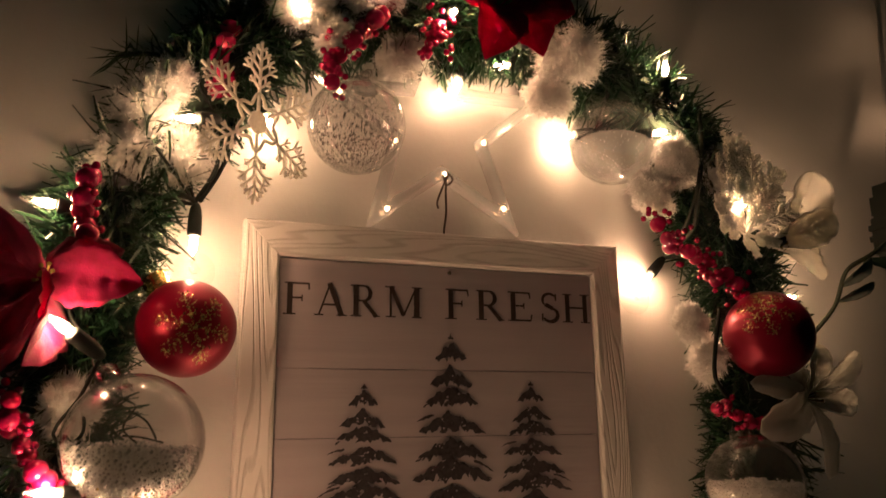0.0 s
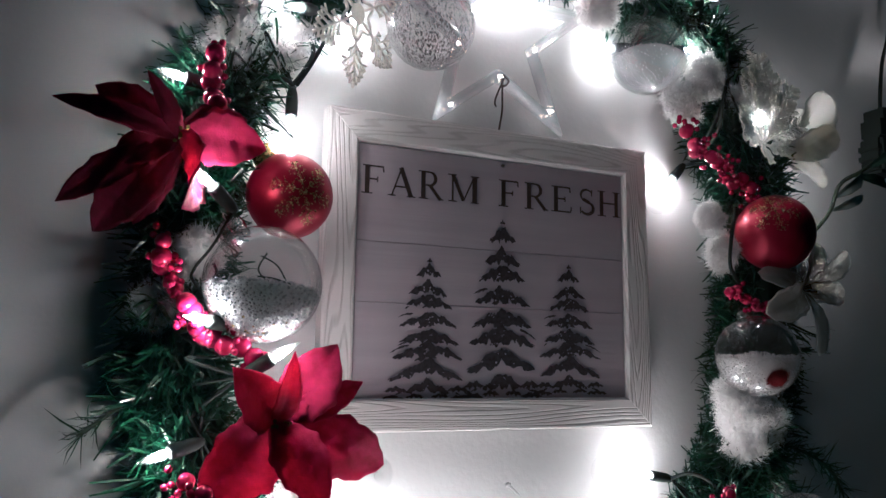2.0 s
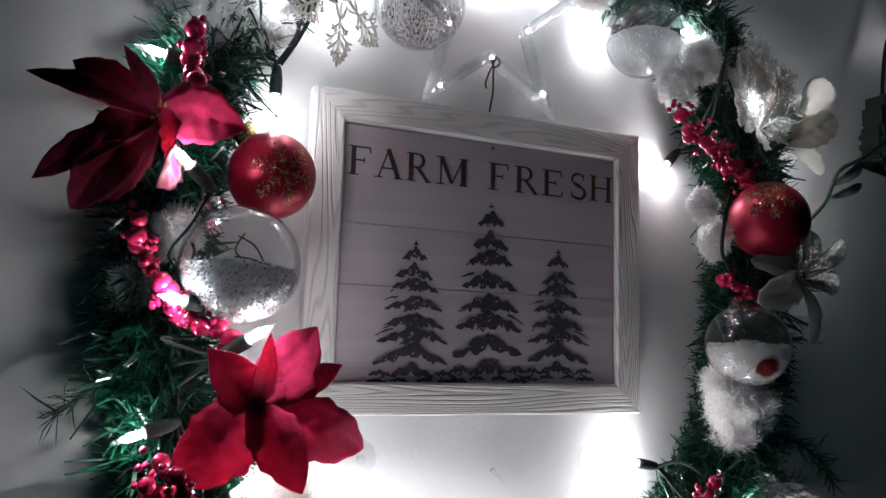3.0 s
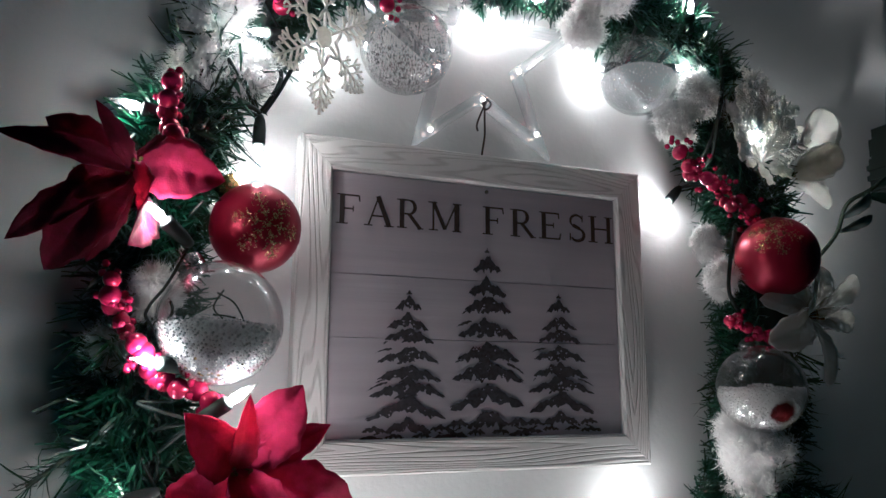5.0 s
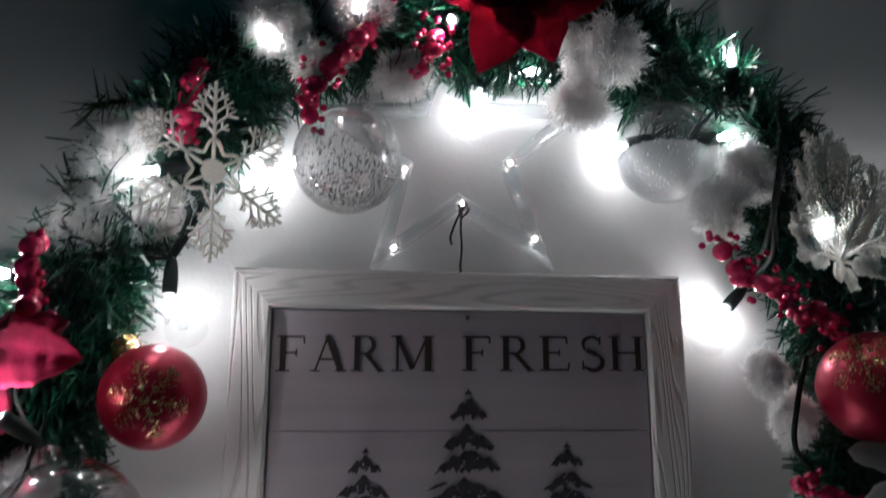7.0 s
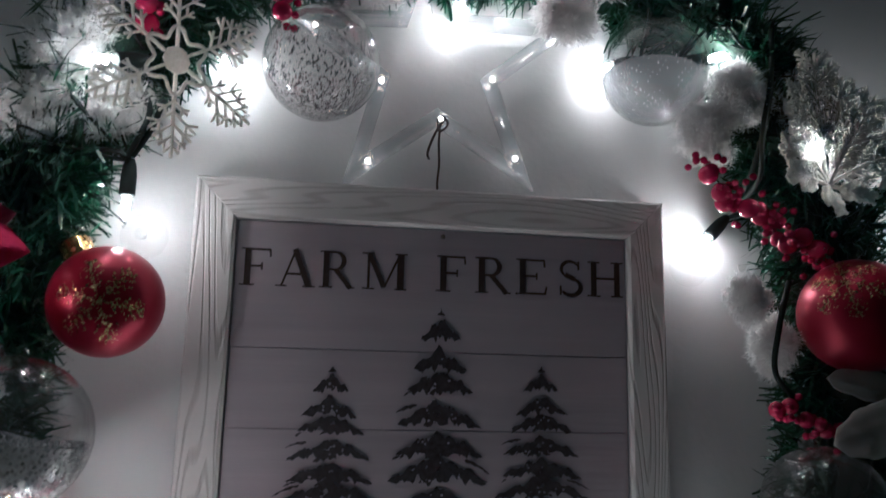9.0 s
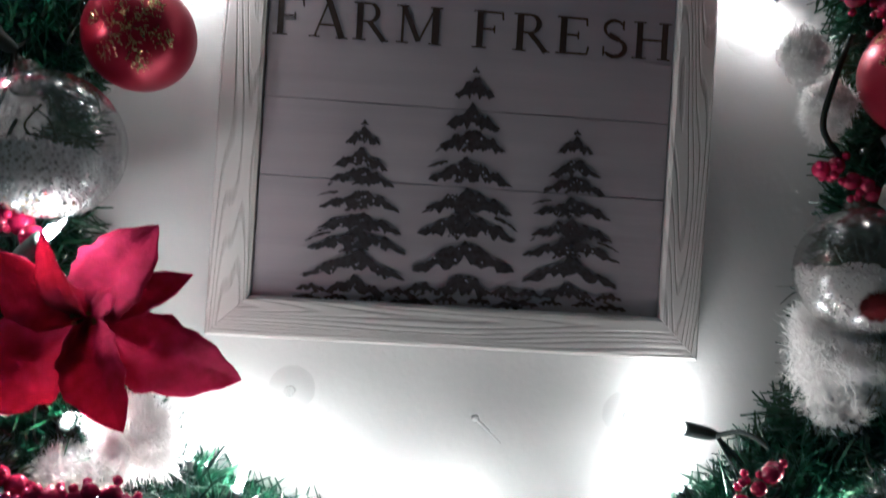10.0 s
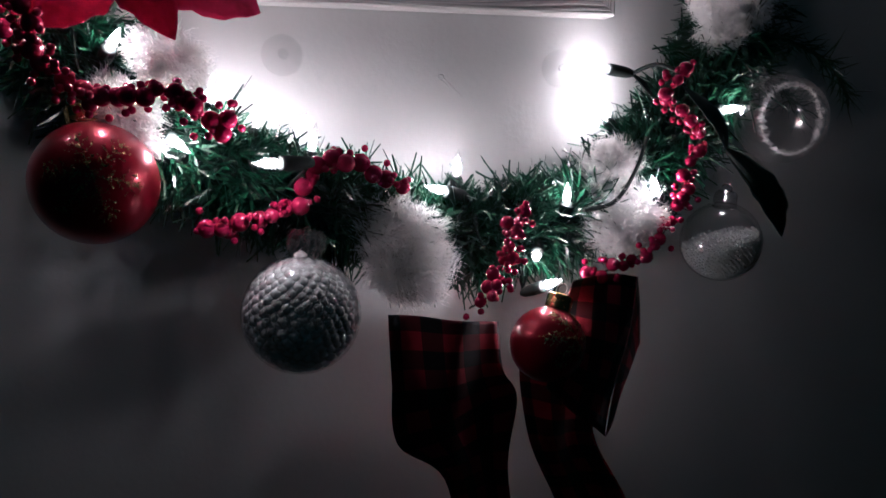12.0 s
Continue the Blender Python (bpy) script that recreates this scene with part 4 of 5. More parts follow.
mesh_ob("twig", v, f, M_STEM, ball_a, "thin dark twigs inside the ball")
v, f = [], []
for k in range(60):
    d = Vector((rng.gauss(0, 0.35), rng.gauss(-0.35, 0.3), -1)).normalized()
    c, a = d * 0.0387, d.orthogonal().normalized() * rng.uniform(0.0006, 0.0014)
    b = d.cross(a)
    n = len(v)
    v += [c + a, c + b, c - a, c - b]
    f.append((n, n + 1, n + 2, n + 3))
mesh_ob("confetti", v, f, M_GOLD, ball_a, "gold flakes settled under the beads")

ball_b = clear_ball((-0.087, -0.052, 1.705), 0.0385, (0.2, 0.2, 1), "clear ball dusted inside with silver specks under the top", M_CLEAR_B)
v, f = [], []
for k in range(3000):
    p = Vector((rng.gauss(0, 1), rng.gauss(0, 1), rng.gauss(0, 1))).normalized()
    if rng.random() < 0.22 + 0.45 * (p[2] < 0.1) + 0.3 * (p[2] < -0.35):
        c = Vector(p) * 0.0379
        a = Vector((c.y, -c.x, 0)).normalized() * rng.uniform(0.00035, 0.0007)
        b = c.normalized().cross(a) * rng.uniform(1.4, 3.4)
        n = len(v)
        v += [c + a, c + b, c - a, c - b]
        f.append((n, n + 1, n + 2, n + 3))
mesh_ob("specks", v, f, M_SPECK, ball_b, "silver flecks on the inside")

ball_c = clear_ball((0.147, -0.050, 1.722), 0.0380, (-0.2, 0.3, 1), "clear ball half full of fine clear crystal snow")
filling(ball_c, 0.0380, -0.006, 0, 60, 0.0009, (0.1, 0.1, 1), 3, label="heap of fine clear crystal snow", material=M_SNOW)
v, f = [], []
for p in sphere_points(1500):
    if p[2] < 0.0 and rng.random() < 0.45:
        c = Vector(p) * 0.0377
        a = Vector((c.y, -c.x, 0.2 * c.z)).normalized() * rng.uniform(0.0002, 0.0005)
        b = c.normalized().cross(a) * rng.uniform(1.5, 4)
        n = len(v)
        v += [c + a, c + b, c - a, c - b]
        f.append((n, n + 1, n + 2, n + 3))
mesh_ob("flakes", v, f, M_CRYSTAL, ball_c, "thin glinting flakes on the inside")

ball_d = clear_ball((0.236, -0.088, 1.430), 0.0380, (0.2, 0.5, 0.9), "clear ball half full of white snow with a red pompom", M_CLEAR_B)
filling(ball_d, 0.0380, 0.0, 1700, 500, 0.0011, (0.0, 0.0, 1), 4, (-0.006, -0.0290, -0.020, 0.0125))
v, f = [], []
for d in sphere_points(700):
    d = Vector(d)
    w = d.orthogonal().normalized() * 0.0006
    k = len(v)
    v += [d * 0.006 - w, d * 0.006 + w, d * rng.uniform(0.0098, 0.0135)]
    f.append((k, k + 1, k + 2))
pip = ball_bm(0.0085, 16, 10)
pip.verts.index_update()
join_into(v, f, [p.co.copy() for p in pip.verts], [tuple(p.index for p in q.verts) for q in pip.faces])
pip.free()
pom = mesh_ob("pompom", v, f, M_POM, ball_d, "fuzzy dark red pompom")
pom.matrix_basis = Matrix.Translation((-0.006, -0.0285, -0.0195)) @ Matrix.Rotation(math.radians(-12), 4, "Z") @ Matrix.Rotation(math.radians(32), 4, "X") @ Matrix.Diagonal((1.0, 0.36, 1.0, 1))

ball_e = clear_ball((-0.108, -0.113, 1.144), 0.0392, (0.1, 0.05, 1), "clear ball packed with white beads under a square clear cap", cap=M_CLEAR_B, square=True)
filling(ball_e, 0.0392, 0.034, 470, 10, 0.0046, (0, 0, 1), 5, label="large pearly white beads", material=M_PEARL, sunk=0.5)

ball_f = clear_ball((0.236, -0.080, 1.176), 0.0325, (0.3, 0.3, 0.9), "clear ball half full of white beads in the shade")
filling(ball_f, 0.0325, 0.002, 1200, 300, 0.0012, (-0.3, 0, 1), 6)

ball_g = clear_ball((0.268, -0.105, 1.274), 0.0345, (-0.3, 0.4, 0.8), "clear empty ball with a fringe of white fluff in shade", M_CLEAR_B)
v, f = [], []
for k in range(700):
    a = rng.uniform(0, 2 * math.pi)
    c = Vector((math.cos(a) * 0.027, -0.012 + rng.uniform(-0.002, 0.002), math.sin(a) * 0.027))
    d = Vector((rng.gauss(0, 1), rng.gauss(0, 1), rng.gauss(0, 1))).normalized() * 0.005
    w = d.orthogonal().normalized() * 0.0005
    n = len(v)
    v += [c - w, c + w, c + d]
    f.append((n, n + 1, n + 2))
mesh_ob("fluff_ring", v, f, M_FLEECE, ball_g, "ring of white fluff inside")


# ---- flowers ----
def petal(parent, tip, width, material, curl=0.0, cup=0.12, name="petal", blunt=False, facing=(0, -1, 0), seed=0):
    """A pointed petal from the flower's heart to tip, folded at its midrib, waved and curled."""
    q = random.Random(seed)
    tip = Vector(tip)
    ln = tip.length
    d = tip.normalized()
    face = Vector(facing).normalized()
    n = face - d * face.dot(d)
    n = n.normalized() if n.length > 0.05 else Vector((0, 0, 1))
    side = d.cross(n)
    rows, cols = 22, 8
    wave = q.uniform(0, 6)
    verts, faces = [], []
    for layer in (0, 1):
        for i in range(rows + 1):
            t = i / rows
            w = width * (((t + 0.04) / 0.44) ** (0.75 if blunt else 0.95) * max(0, (1 - t) / 0.56) ** (0.45 if blunt else 1.0)) ** 0.9 * (0.9 if blunt else 1.05)
            w = max(w * (1 + 0.05 * math.sin(23 * t + wave) + 0.04 * math.sin(41 * t + 2 * wave)), 0.0006)
            lift = ln * (0.16 * math.sin(math.pi * t) + curl * t * t)
            for j in range(cols + 1):
                s = j / cols * 2 - 1
                z = lift + cup * w * (s * s) + 0.05 * w * math.sin(7 * t + wave + 2 * s) + 0.018 * w * math.cos(34 * (t - 0.16 * abs(s))) + (-0.08 * w if j == cols // 2 else 0) - layer * 0.0005
                verts.append(d * (ln * t) + side * (s * w / 2) + n * z)
    m = (rows + 1) * (cols + 1)
    for i in range(rows):
        for j in range(cols):
            a = i * (cols + 1) + j
            faces.append((a, a + 1, a + cols + 2, a + cols + 1))
            faces.append((m + a, m + a + cols + 1, m + a + cols + 2, m + a + 1))
    edge = [i * (cols + 1) for i in range(rows + 1)] + [rows * (cols + 1) + j for j in range(1, cols + 1)] + [i * (cols + 1) + cols for i in range(rows - 1, -1, -1)]
    for a, b in zip(edge, edge[1:]):
        faces.append((a, b, m + b, m + a))
    return mesh_ob(name, verts, faces, material, parent, smooth=True)


def heart(parent, n, r, seed):
    q = random.Random(seed)
    verts, faces = [], []
    for k in range(n):
        c = Vector((q.gauss(0, r * 0.5), -q.uniform(0.004, 0.010), q.gauss(0, r * 0.5)))
        join_into(verts, faces, *tube([(c.x * 0.3, 0.004, c.z * 0.3), (c.x, c.y, c.z), (c.x * 1.1, c.y - 0.003, c.z * 1.1)], [0.0005, 0.0008, 0.0015], 5))
    mesh_ob("stamens", verts, faces, M_YELLOW, parent, "small yellow-green stamens")


def flower(name, centre, tips, material, label, category, group, seed, blunt=False):
    """tips: x, y, z of each tip in the room, its petal's width and curl."""
    o = thing(name, centre, label, category, group)
    for k, (x, y, z, w, c) in enumerate(tips):
        petal(o, (x - centre[0], y - centre[1], z - centre[2]), w, material, c, blunt=blunt, seed=seed * 20 + k)
    heart(o, 7, 0.006, seed)
    return o


# these petals carry painted shade; the two added after keep the plain crimson
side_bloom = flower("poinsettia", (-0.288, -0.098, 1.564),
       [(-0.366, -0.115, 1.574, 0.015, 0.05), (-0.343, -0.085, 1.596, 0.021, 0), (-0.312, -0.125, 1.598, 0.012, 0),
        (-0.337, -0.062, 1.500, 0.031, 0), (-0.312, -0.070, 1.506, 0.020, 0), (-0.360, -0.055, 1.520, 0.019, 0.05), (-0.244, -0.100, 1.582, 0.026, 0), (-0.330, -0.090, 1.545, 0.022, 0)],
       M_VELVET_SHADE, "red velvet poinsettia bloom with pointed petals darkened as in shade, seen from its side", "poinsettia", "poinsettias", 1)
petal(side_bloom, (0.056, -0.014, -0.004), 0.035, M_VELVET, -0.05, seed=70)
petal(side_bloom, (-0.010, -0.044, -0.058), 0.040, M_VELVET, 0.16, facing=(1, -0.1, 0.2), seed=71)
flower("poinsettia", (-0.211, -0.092, 1.374),
       [(-0.172, -0.100, 1.428, 0.036, 0.02), (-0.152, -0.092, 1.402, 0.020, 0.12), (-0.126, -0.077, 1.341, 0.038, 0), (-0.179, -0.115, 1.317, 0.032, 0),
        (-0.261, -0.105, 1.322, 0.044, 0), (-0.249, -0.134, 1.411, 0.030, 0.02), (-0.213, -0.146, 1.424, 0.015, 0.05), (-0.190, -0.10, 1.400, 0.018, 0)],
       M_VELVET, "large bright crimson velvet poinsettia bloom, fully open", "poinsettia", "poinsettias", 2)
flower("poinsettia", (0.022, -0.088, 1.812),
       [(-0.004, -0.115, 1.746, 0.040, 0), (0.046, -0.115, 1.757, 0.043, 0), (0.086, -0.10, 1.812, 0.040, 0), (-0.045, -0.10, 1.818, 0.036, 0),
        (-0.010, -0.095, 1.866, 0.038, 0), (0.055, -0.095, 1.868, 0.038, 0)],
       M_VELVET, "crimson velvet poinsettia bloom at the wreath's crown", "poinsettia", "poinsettias", 3)
flower("white_flower", (0.313, -0.075, 1.498),
       [(0.365, -0.085, 1.538, 0.02, 0.05), (0.356, -0.085, 1.492, 0.024, 0.08), (0.298, -0.095, 1.430, 0.019, 0.12), (0.233, -0.098, 1.469, 0.032, 0.05), (0.244, -0.085, 1.510, 0.02, 0), (0.316, -0.085, 1.546, 0.024, 0.1), (0.285, -0.080, 1.528, 0.02, 0.05)],
       M_SILK, "white silk flower with narrow open petals below the red ball", "silk flower", "white silk flowers", 4, True)
flower("white_flower", (0.320, -0.050, 1.640),
       [(0.326, -0.098, 1.702, 0.046, 0.05), (0.358, -0.078, 1.682, 0.028, 0.1), (0.358, -0.065, 1.634, 0.032, 0.05), (0.350, -0.095, 1.664, 0.034, 0.1),
        (0.334, -0.085, 1.598, 0.026, 0.1), (0.300, -0.085, 1.684, 0.030, 0.05)],
       M_SILK, "white silk magnolia bloom glowing beside a bulb", "silk flower", "white silk flowers", 5, True)


# ---- snowflake and frosted sprig ----
def snowflake():
    s = thing("snowflake_ornament", (-0.168, -0.104, 1.676), "cream glitter plastic snowflake with a six-sided ring at its heart", "snowflake ornament", turn=(6, -5, 36))
    s.scale = (0.87, 0.87, 0.87)
    a0 = math.pi / 6

    def rod(bm, p, q, w, d=0.0012):
        p, q = Vector((p[0], 0, p[1])), Vector((q[0], 0, q[1]))
        al = (q - p).normalized()
        sd = Vector((-al.z, 0, al.x)) * w
        vs = [bm.verts.new(e + sd * u + Vector((0, v * d, 0))) for e in (p - al * w, q + al * w) for u, v in ((-1, -0.5), (-0.5, -1), (0.5, -1), (1, -0.5), (1, 1), (-1, 1))]
        for k in range(6):
            bm.faces.new((vs[k], vs[(k + 1) % 6], vs[6 + (k + 1) % 6], vs[6 + k]))
        bm.faces.new(vs[:6][::-1])
        bm.faces.new(vs[6:])

    # heart plate, and a scalloped ring of six arches round it
    plate = lathe([(0, 0.001), (0.0092, 0.001), (0.0098, 0), (0.0092, -0.001), (0, -0.001)], 8, aim((0, -1, 0)))
    part("plate", plate, M_CREAM, s, "plain six-sided heart plate")
    arch = []
    for n in range(48):
        w = 2 * math.pi * n / 48
        rad = 0.0190 + 0.0040 * math.cos(6 * (w - a0))
        arch.append((rad * math.cos(w), 0, rad * math.sin(w)))
    vr, fr = tube(arch, 0.0014, 6, True)
    mesh_ob("ring", vr, fr, M_CREAM, s, smooth=True)
    for k in range(6):
        d = a0 + k * math.pi / 3
        spoke = bmesh.new()
        rod(spoke, (0.0105 * math.cos(d), 0.0105 * math.sin(d)), (0.022 * math.cos(d), 0.022 * math.sin(d)), 0.0011)
        part("spoke", spoke, M_CREAM, s)
    for k in range(6):
        bm = bmesh.new()
        a = a0 + k * math.pi / 3
        d, n = np.array((math.cos(a), math.sin(a))), np.array((-math.sin(a), math.cos(a)))
        rod(bm, d * 0.022, d * 0.064, 0.0010)
        for at, ln in ((0.027, 0.012), (0.034, 0.020), (0.042, 0.016), (0.050, 0.011), (0.057, 0.006)):
            for sg in (-1, 1):
                p = d * at
                q = p + (d * 0.62 + n * sg * 0.78) * ln
                rod(bm, p, q, 0.0008, 0.0010)
                bmesh.ops.create_icosphere(bm, subdivisions=1, radius=0.0013, matrix=Matrix.Translation((q[0], 0, q[1])))
                if ln > 0.01:
                    m = p + (q - p) * 0.6
                    rod(bm, m, m + d * ln * 0.38, 0.0007, 0.0009)
                    rod(bm, m, m + n * sg * ln * 0.38, 0.0007, 0.0008)
        bmesh.ops.recalc_face_normals(bm, faces=bm.faces)
        part("arm", bm, M_CREAM, s)


snowflake()


def sprig():
    s = thing("frosted_sprig", (0.243, -0.098, 1.634), "bushy frosted white cedar sprig tucked beside the white bloom", "artificial sprig")
    q = random.Random(9)

    def twig(verts, faces, p, d, ln, rad, depth):
        p, d = Vector(p), Vector(d).normalized()
        bend = Vector((q.gauss(0, 0.12), q.gauss(0, 0.1), q.gauss(0, 0.12)))
        pts = [p, p + d * ln * 0.5 + bend * ln * 0.3, p + d * ln + bend * ln * 0.2]
        join_into(verts, faces, *tube([tuple(k) for k in pts], [rad, rad * 0.9, rad * 0.7], 5))
        if depth:
            n = 7 if depth > 1 else 4
            for k in range(n):
                t = 0.25 + 0.72 * k / n
                c = pts[0].lerp(pts[2], t)
                for sg in (-1, 1):
                    sd = d.cross(Vector((0.1, -1, 0.1))).normalized() * sg
                    twig(verts, faces, c, d * 0.75 + sd * 0.8 + Vector((0, q.uniform(-0.3, 0.2), 0)), ln * (0.36 - 0.16 * t), rad * 0.8, depth - 1)

    for x, y, z, ln in ((-0.1, -0.1, 1, 0.085), (0.45, -0.15, 0.9, 0.066), (-0.6, -0.3, 0.7, 0.052), (0.9, -0.2, 0.45, 0.050), (-0.9, -0.3, 0.1, 0.040),
                        (0.1, -0.6, 0.6, 0.045), (0.2, -0.3, -0.9, 0.022), (0.7, -0.3, -0.3, 0.030), (-0.4, -0.4, -0.6, 0.020), (0.15, -0.05, 1, 0.075), (-0.3, -0.1, 1, 0.07), (0.65, -0.1, 0.75, 0.055), (-0.75, -0.2, 0.45, 0.045)):
        verts, faces = [], []
        twig(verts, faces, (0, 0, 0), (x, y, z), ln, 0.0016, 2)
        mesh_ob("frond", verts, faces, M_FROST, s)


sprig()


# ---- the bow ----
def cloth(name, parent, edge_a, edge_b, fold, waves, per=0.026, thick=0.0008):
    """A ribbon panel between two edge lines (lists of x, y, z), waved across."""
    a, b = smooth_line(edge_a, 8), smooth_line(edge_b, 8)
    rows, cols = len(a), 18
    bm = bmesh.new()
    uv = bm.loops.layers.uv.new("cloth")
    grid = []
    ln = np.r_[0, np.cumsum(np.linalg.norm(np.diff((a + b) / 2, axis=0), axis=1))]
    width = np.linalg.norm(a - b, axis=1).mean()
    for layer in (0, 1):
        sheet = []
        for i in range(rows):
            row = []
            for j in range(cols):
                t = j / (cols - 1)
                p = a[i] * (1 - t) + b[i] * t
                p = p + np.array((0, fold * math.sin(waves * math.pi * t + 0.12 * i) + layer * thick, 0))
                row.append(bm.verts.new(p))
            sheet.append(row)
        grid.append(sheet)
    coords = {}
    for sheet in grid:
        for i, row in enumerate(sheet):
            for j, v in enumerate(row):
                coords[v] = (width * j / (cols - 1) / per + 0.2, ln[i] / per + 0.1)
    for s, sheet in enumerate(grid):
        for i in range(rows - 1):
            for j in range(cols - 1):
                q = [sheet[i][j], sheet[i][j + 1], sheet[i + 1][j + 1], sheet[i + 1][j]]
                bm.faces.new(q if s == 0 else q[::-1])
    rim = [(i, 0) for i in range(rows)] + [(rows - 1, j) for j in range(1, cols)] + [(i, cols - 1) for i in range(rows - 2, -1, -1)] + [(0, j) for j in range(cols - 2, -1, -1)]
    for (i, j), (k, l) in zip(rim, rim[1:]):
        bm.faces.new((grid[0][i][j], grid[0][k][l], grid[1][k][l], grid[1][i][j]))
    for f in bm.faces:
        for lp in f.loops:
            lp[uv].uv = coords[lp.vert]
    return part(name, bm, M_PLAID, parent, smooth=True)


def bow():
    o = thing("plaid_bow", (0, 0, 0), "red and black buffalo-check fabric bow hanging under the wreath", "bow")
    cloth("tail", o, [(-0.048, -0.105, 1.138), (-0.045, -0.105, 1.09), (-0.040, -0.10, 1.040), (-0.004, -0.095, 1.008), (0.012, -0.09, 0.93)],
          [(0.036, -0.102, 1.126), (0.040, -0.100, 1.09), (0.052, -0.095, 1.066), (0.046, -0.09, 1.01), (0.060, -0.085, 0.93)], 0.004, 2.5)
    cloth("tail", o, [(0.058, -0.095, 1.12), (0.056, -0.095, 1.09), (0.059, -0.095, 1.059), (0.068, -0.09, 1.022), (0.086, -0.085, 0.983), (0.110, -0.085, 0.93)],
          [(0.120, -0.090, 1.12), (0.125, -0.090, 1.08), (0.119, -0.092, 1.045), (0.122, -0.09, 1.020), (0.147, -0.09, 0.974), (0.170, -0.085, 0.92)], 0.005, 2.2)
    cloth("loop", o, [(0.092, -0.106, 1.155), (0.108, -0.110, 1.158), (0.128, -0.106, 1.158), (0.149, -0.100, 1.154)],
          [(0.072, -0.104, 1.075), (0.092, -0.112, 1.055), (0.112, -0.108, 1.040), (0.126, -0.098, 1.028)], 0.004, 2.0)
    cloth("loop", o, [(0.149, -0.100, 1.154), (0.155, -0.096, 1.130), (0.160, -0.090, 1.099)], [(0.126, -0.098, 1.028), (0.134, -0.094, 1.040), (0.142, -0.088, 1.058)], 0.002, 1.0)
    part("knot", ball_bm(0.012, 16, 12, (0.068, -0.092, 1.118), 1.1), M_PLAID, o, smooth=True)


bow()


# ---- the dark cord and leaf sprig beside the wreath ----
def side_cord():
    c = thing("hanging_cord", (0.508, -0.026, 1.70), "dark green light cord with a plug hanging beside the wreath", "light cord")
    v, f = tube(smooth_line([(0.06, 0.0, 0.80), (0.045, 0, 0.3), (0.03, 0, 0.15), (0.012, 0, 0.09), (-0.002, -0.004, 0.03), (0.0, -0.004, 0.0)], 8), 0.0022, 6)
    mesh_ob("wire", v, f, M_CORD, c, smooth=True)
    plug = box_bm(-0.019, -0.015, -0.050, 0.019, 0.015, -0.004, 0.004)
    for x0, z0, x1, z1 in ((-0.015, -0.004, 0.015, 0.016), (-0.009, 0.016, 0.009, 0.030), (-0.022, -0.034, 0.022, -0.028), (-0.022, -0.022, 0.022, -0.016)):
        bmesh.ops.create_cube(plug, size=1, matrix=Matrix.Translation(((x0 + x1) / 2, 0, (z0 + z1) / 2)) @ Matrix.Diagonal((x1 - x0, 0.026, z1 - z0, 1)))
    part("plug", plug, M_CORD, c, "dark ribbed plug block")
    bm = lathe([(0, -0.0058), (0.0028, -0.0058), (0.0032, -0.001), (0.0030, 0.004), (0.0020, 0.009), (0.0008, 0.0125), (0, 0.0135)], 10)
    b = part("bulb", bm, M_LED, c, "glowing clear mini bulb", True)
    b.location = (0.022, -0.030, 0.215)
    b = new("bulb", b.data)
    b.parent = c
    b.location = (0.036, -0.012, 0.112)
    s = thing("leaf_sprig", (0.345, -0.055, 1.555), "dark twig with dusty grey-green leaves beside the wreath", "artificial sprig")
    v, f = tube(smooth_line([(0, 0, 0), (0.03, -0.004, 0.03), (0.055, 0, 0.066), (0.09, 0.0, 0.085), (0.14, 0, 0.115)], 8), [0.0022] * 33, 6)
    mesh_ob("stem", v, f, M_STEM, s, smooth=True)
    for x, z, tx, tz, w, m in ((0.045, 0.050, 0.085, 0.080, 0.011, M_LEAF_PALE), (0.040, 0.035, 0.085, 0.056, 0.009, M_LEAF_PALE), (0.075, 0.078, 0.125, 0.068, 0.010, M_LEAF), (0.10, 0.09, 0.14, 0.12, 0.010, M_LEAF)):
        p = petal(s, (tx - x, -0.004, tz - z), w, m, 0, 0.2, "leaf", seed=int(tx * 1000))
        p.location = (x, 0, z)
    # large dark leaf under the lower right of the wreath
    l = thing("dark_leaves", (0.223, -0.100, 1.251), "dark leaves with pale edges hanging low on the wreath", "artificial sprig")
    for tip, w, m in (((0.05, -0.008, -0.067), 0.017, M_LEAF), ((-0.047, -0.008, 0.047), 0.010, M_LEAF_PALE)):
        petal(l, tip, w, m, 0, 0.2, "leaf", seed=int(500 + tip[0] * 1000))
        if m == M_LEAF:
            petal(l, (tip[0] * 1.04, tip[1] + 0.003, tip[2] * 1.04), w * 1.18, M_LEAF_PALE, 0, 0.2, "leaf_edge", seed=int(500 + tip[0] * 1000))


side_cord()


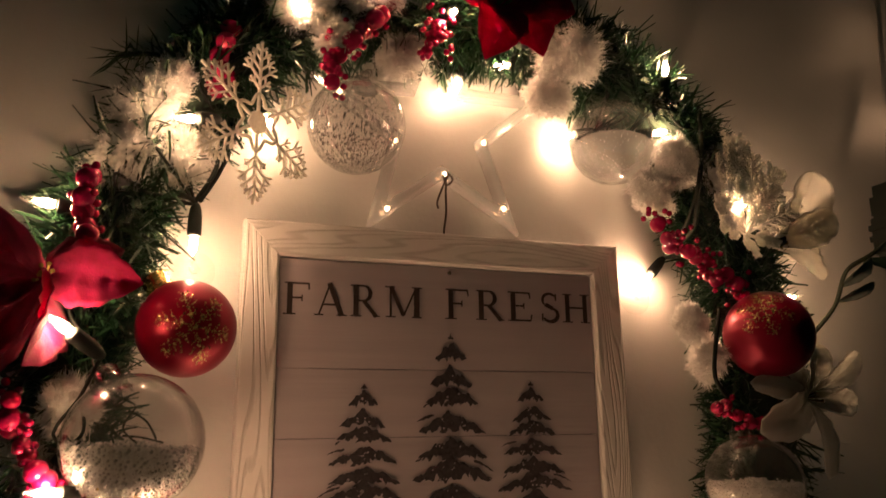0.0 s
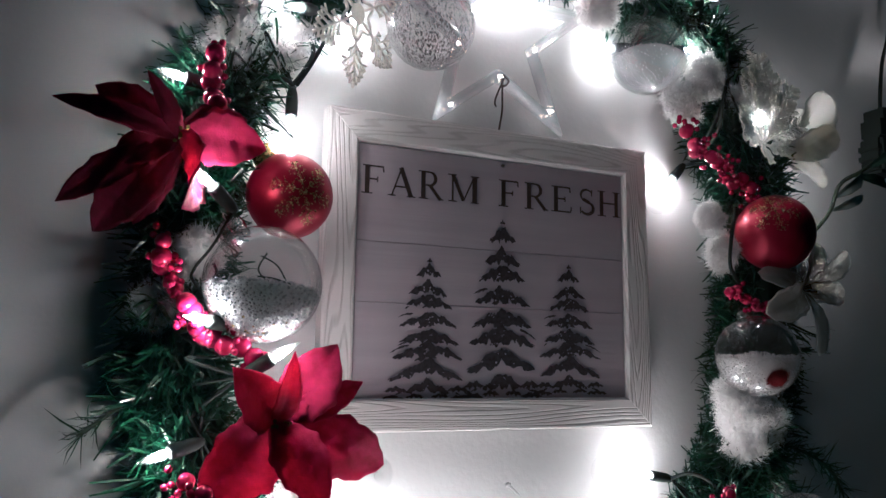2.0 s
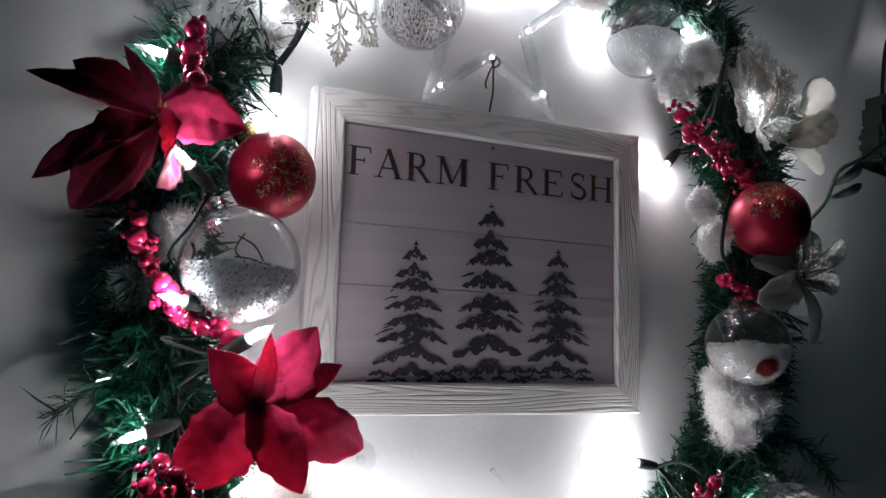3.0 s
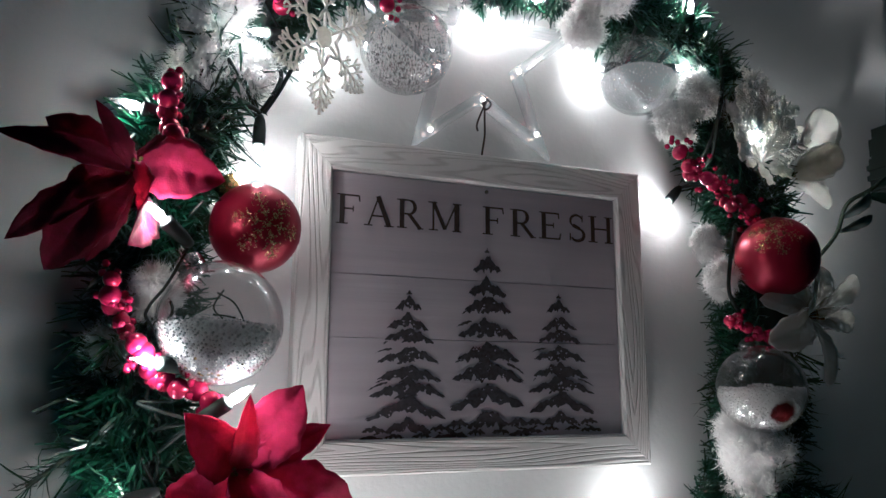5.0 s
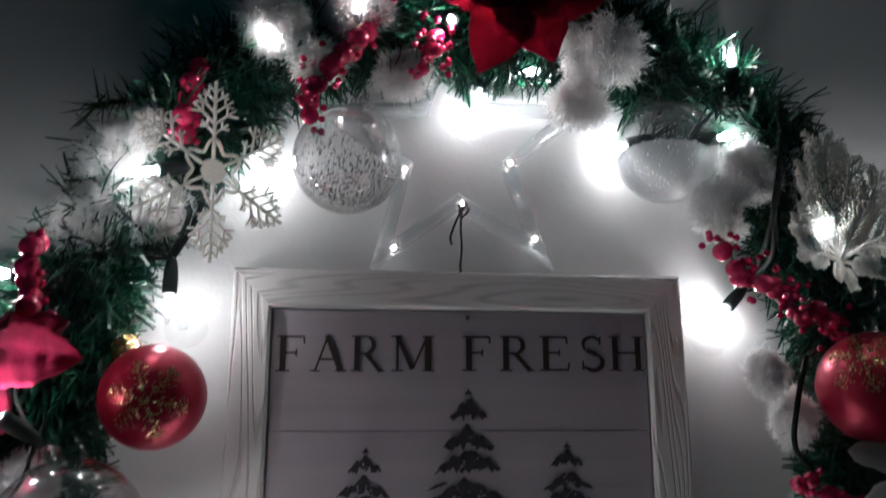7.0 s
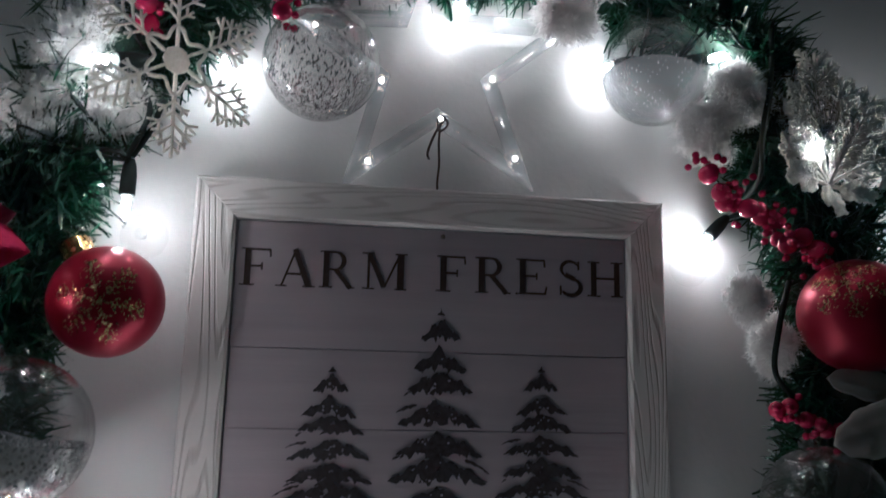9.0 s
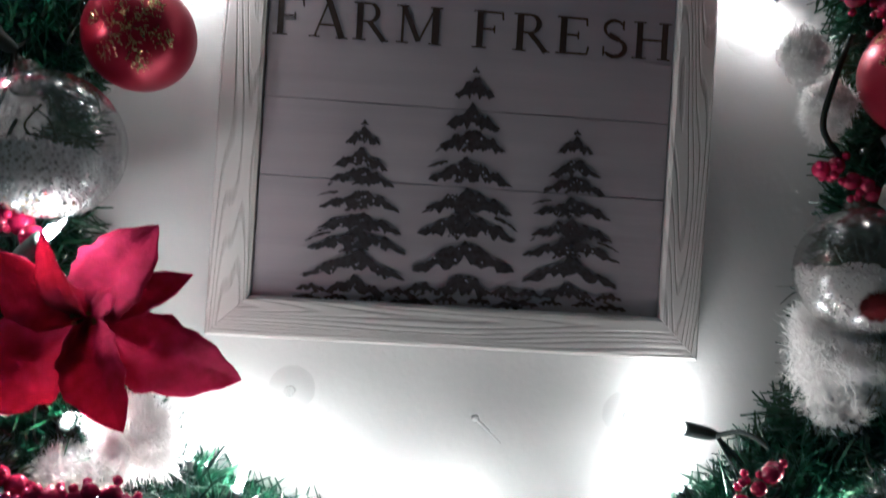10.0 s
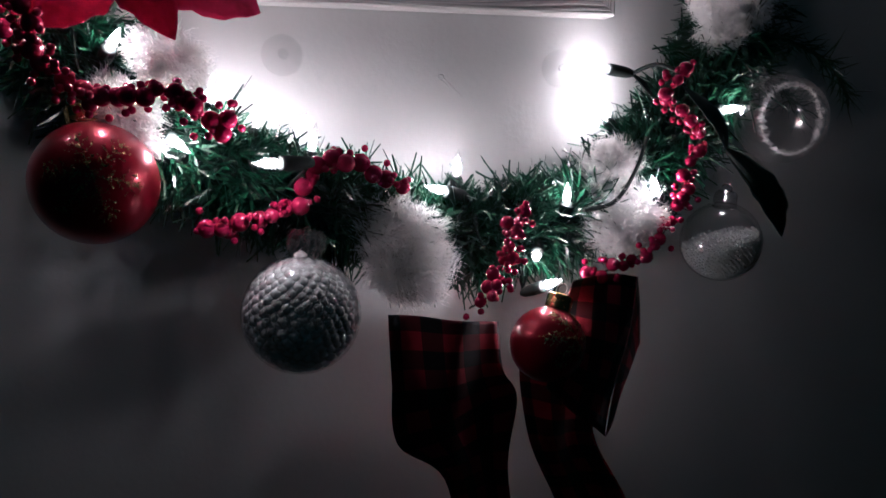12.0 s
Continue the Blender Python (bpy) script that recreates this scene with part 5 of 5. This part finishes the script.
# ---- stray pine sprays at the wreath's edge ----
def spray(points, label, count, seed):
    q = np.random.default_rng(seed)
    line = smooth_line(points, 8)
    o = thing("pine_spray", tuple(line[0]), label, "artificial sprig", "pine sprays")
    line = line - line[0]
    v, f = tube(line, 0.0016, 5)
    mesh_ob("stem", v, f, M_STEM, o)
    verts, faces = [], []
    for _ in range(count):
        i = int(q.integers(1, len(line) - 1))
        d = line[i + 1] - line[i - 1]
        d /= np.linalg.norm(d)
        e = d * q.uniform(0.5, 1.2) + q.normal(size=3) * 0.6
        e /= np.linalg.norm(e)
        ln = q.uniform(0.014, 0.030)
        w = np.cross(e, q.normal(size=3))
        w = w / np.linalg.norm(w) * q.uniform(0.0004, 0.0007)
        p = line[i]
        m, t = p + e * ln * 0.6, p + e * ln + q.normal(size=3) * 0.002
        join_into(verts, faces, [p - w, p + w, m + w, m - w, t], [(0, 1, 2, 3), (3, 2, 4)])
    mesh_ob("needles", verts, faces, M_NEEDLE, o)


spray([(0.255, -0.05, 1.345), (0.30, -0.055, 1.345), (0.35, -0.06, 1.325), (0.385, -0.05, 1.295)], "dark green pine spray reaching out in the shade", 260, 1)
spray([(0.262, -0.05, 1.330), (0.30, -0.045, 1.312), (0.335, -0.05, 1.285)], "dark green pine spray drooping in the shade", 200, 2)
spray([(-0.262, -0.05, 1.395), (-0.30, -0.055, 1.388), (-0.335, -0.05, 1.362)], "thin green pine spray reaching out from the wreath", 110, 3)
spray([(-0.205, -0.05, 1.725), (-0.235, -0.055, 1.738), (-0.262, -0.05, 1.735)], "thin dark pine spray reaching out from the wreath", 110, 4)
spray([(0.222, -0.05, 1.740), (0.245, -0.06, 1.752), (0.262, -0.055, 1.735)], "short dark pine spray at the wreath's edge", 110, 5)

# ---- suction hooks and marks on the wall ----
def suction_hooks():
    first = thing("suction_hook", (-0.199, -0.0002, 1.591), "clear plastic suction cup stuck flat on the wall", "suction hook", "suction hooks on the wall")
    cup = lathe([(0.0, 0.0045), (0.0045, 0.0042), (0.0085, 0.0028), (0.0125, 0.0016), (0.0150, 0.0014), (0.0158, 0.0008), (0.0158, 0.0), (0.0145, 0.0002), (0.0, 0.0012)], 32, aim((0, -1, 0)))
    part("cup", cup, M_CUP, first, "clear domed cup", True)
    knob = lathe([(0.0, 0.0120), (0.0030, 0.0118), (0.0042, 0.0105), (0.0040, 0.0090), (0.0026, 0.0078), (0.0028, 0.0040), (0.0, 0.0040)], 16, aim((0, -1, 0)))
    part("knob", knob, M_CUP, first, "clear moulded knob", True)
    for x, z in ((0.194, 1.592), (-0.106, 1.323), (0.126, 1.319)):
        copy_thing(first, pose(x, -0.0002, z))


suction_hooks()

# a dried drip in the wall paint, with its run
drip = part("paint_drip", ball_bm(0.0028, 12, 8, (0, 0, 0), 0.8), M_WALL, None, "", True)
drip.matrix_basis = Matrix.Translation((0.021, -0.0004, 1.310)) @ Matrix.Diagonal((1, 0.4, 1, 1))
tagged(drip, "small raised dried drip in the wall paint", "paint drip")
v, f = tube(smooth_line([(0.0, 0.0, 0.0), (0.007, 0.0, -0.006), (0.019, 0.0, -0.017)], 6), [0.0011] * 8 + [0.0006] * 5, 6)
run = mesh_ob("drip_run", v, f, M_WALL, drip, "thin raised paint run", True)
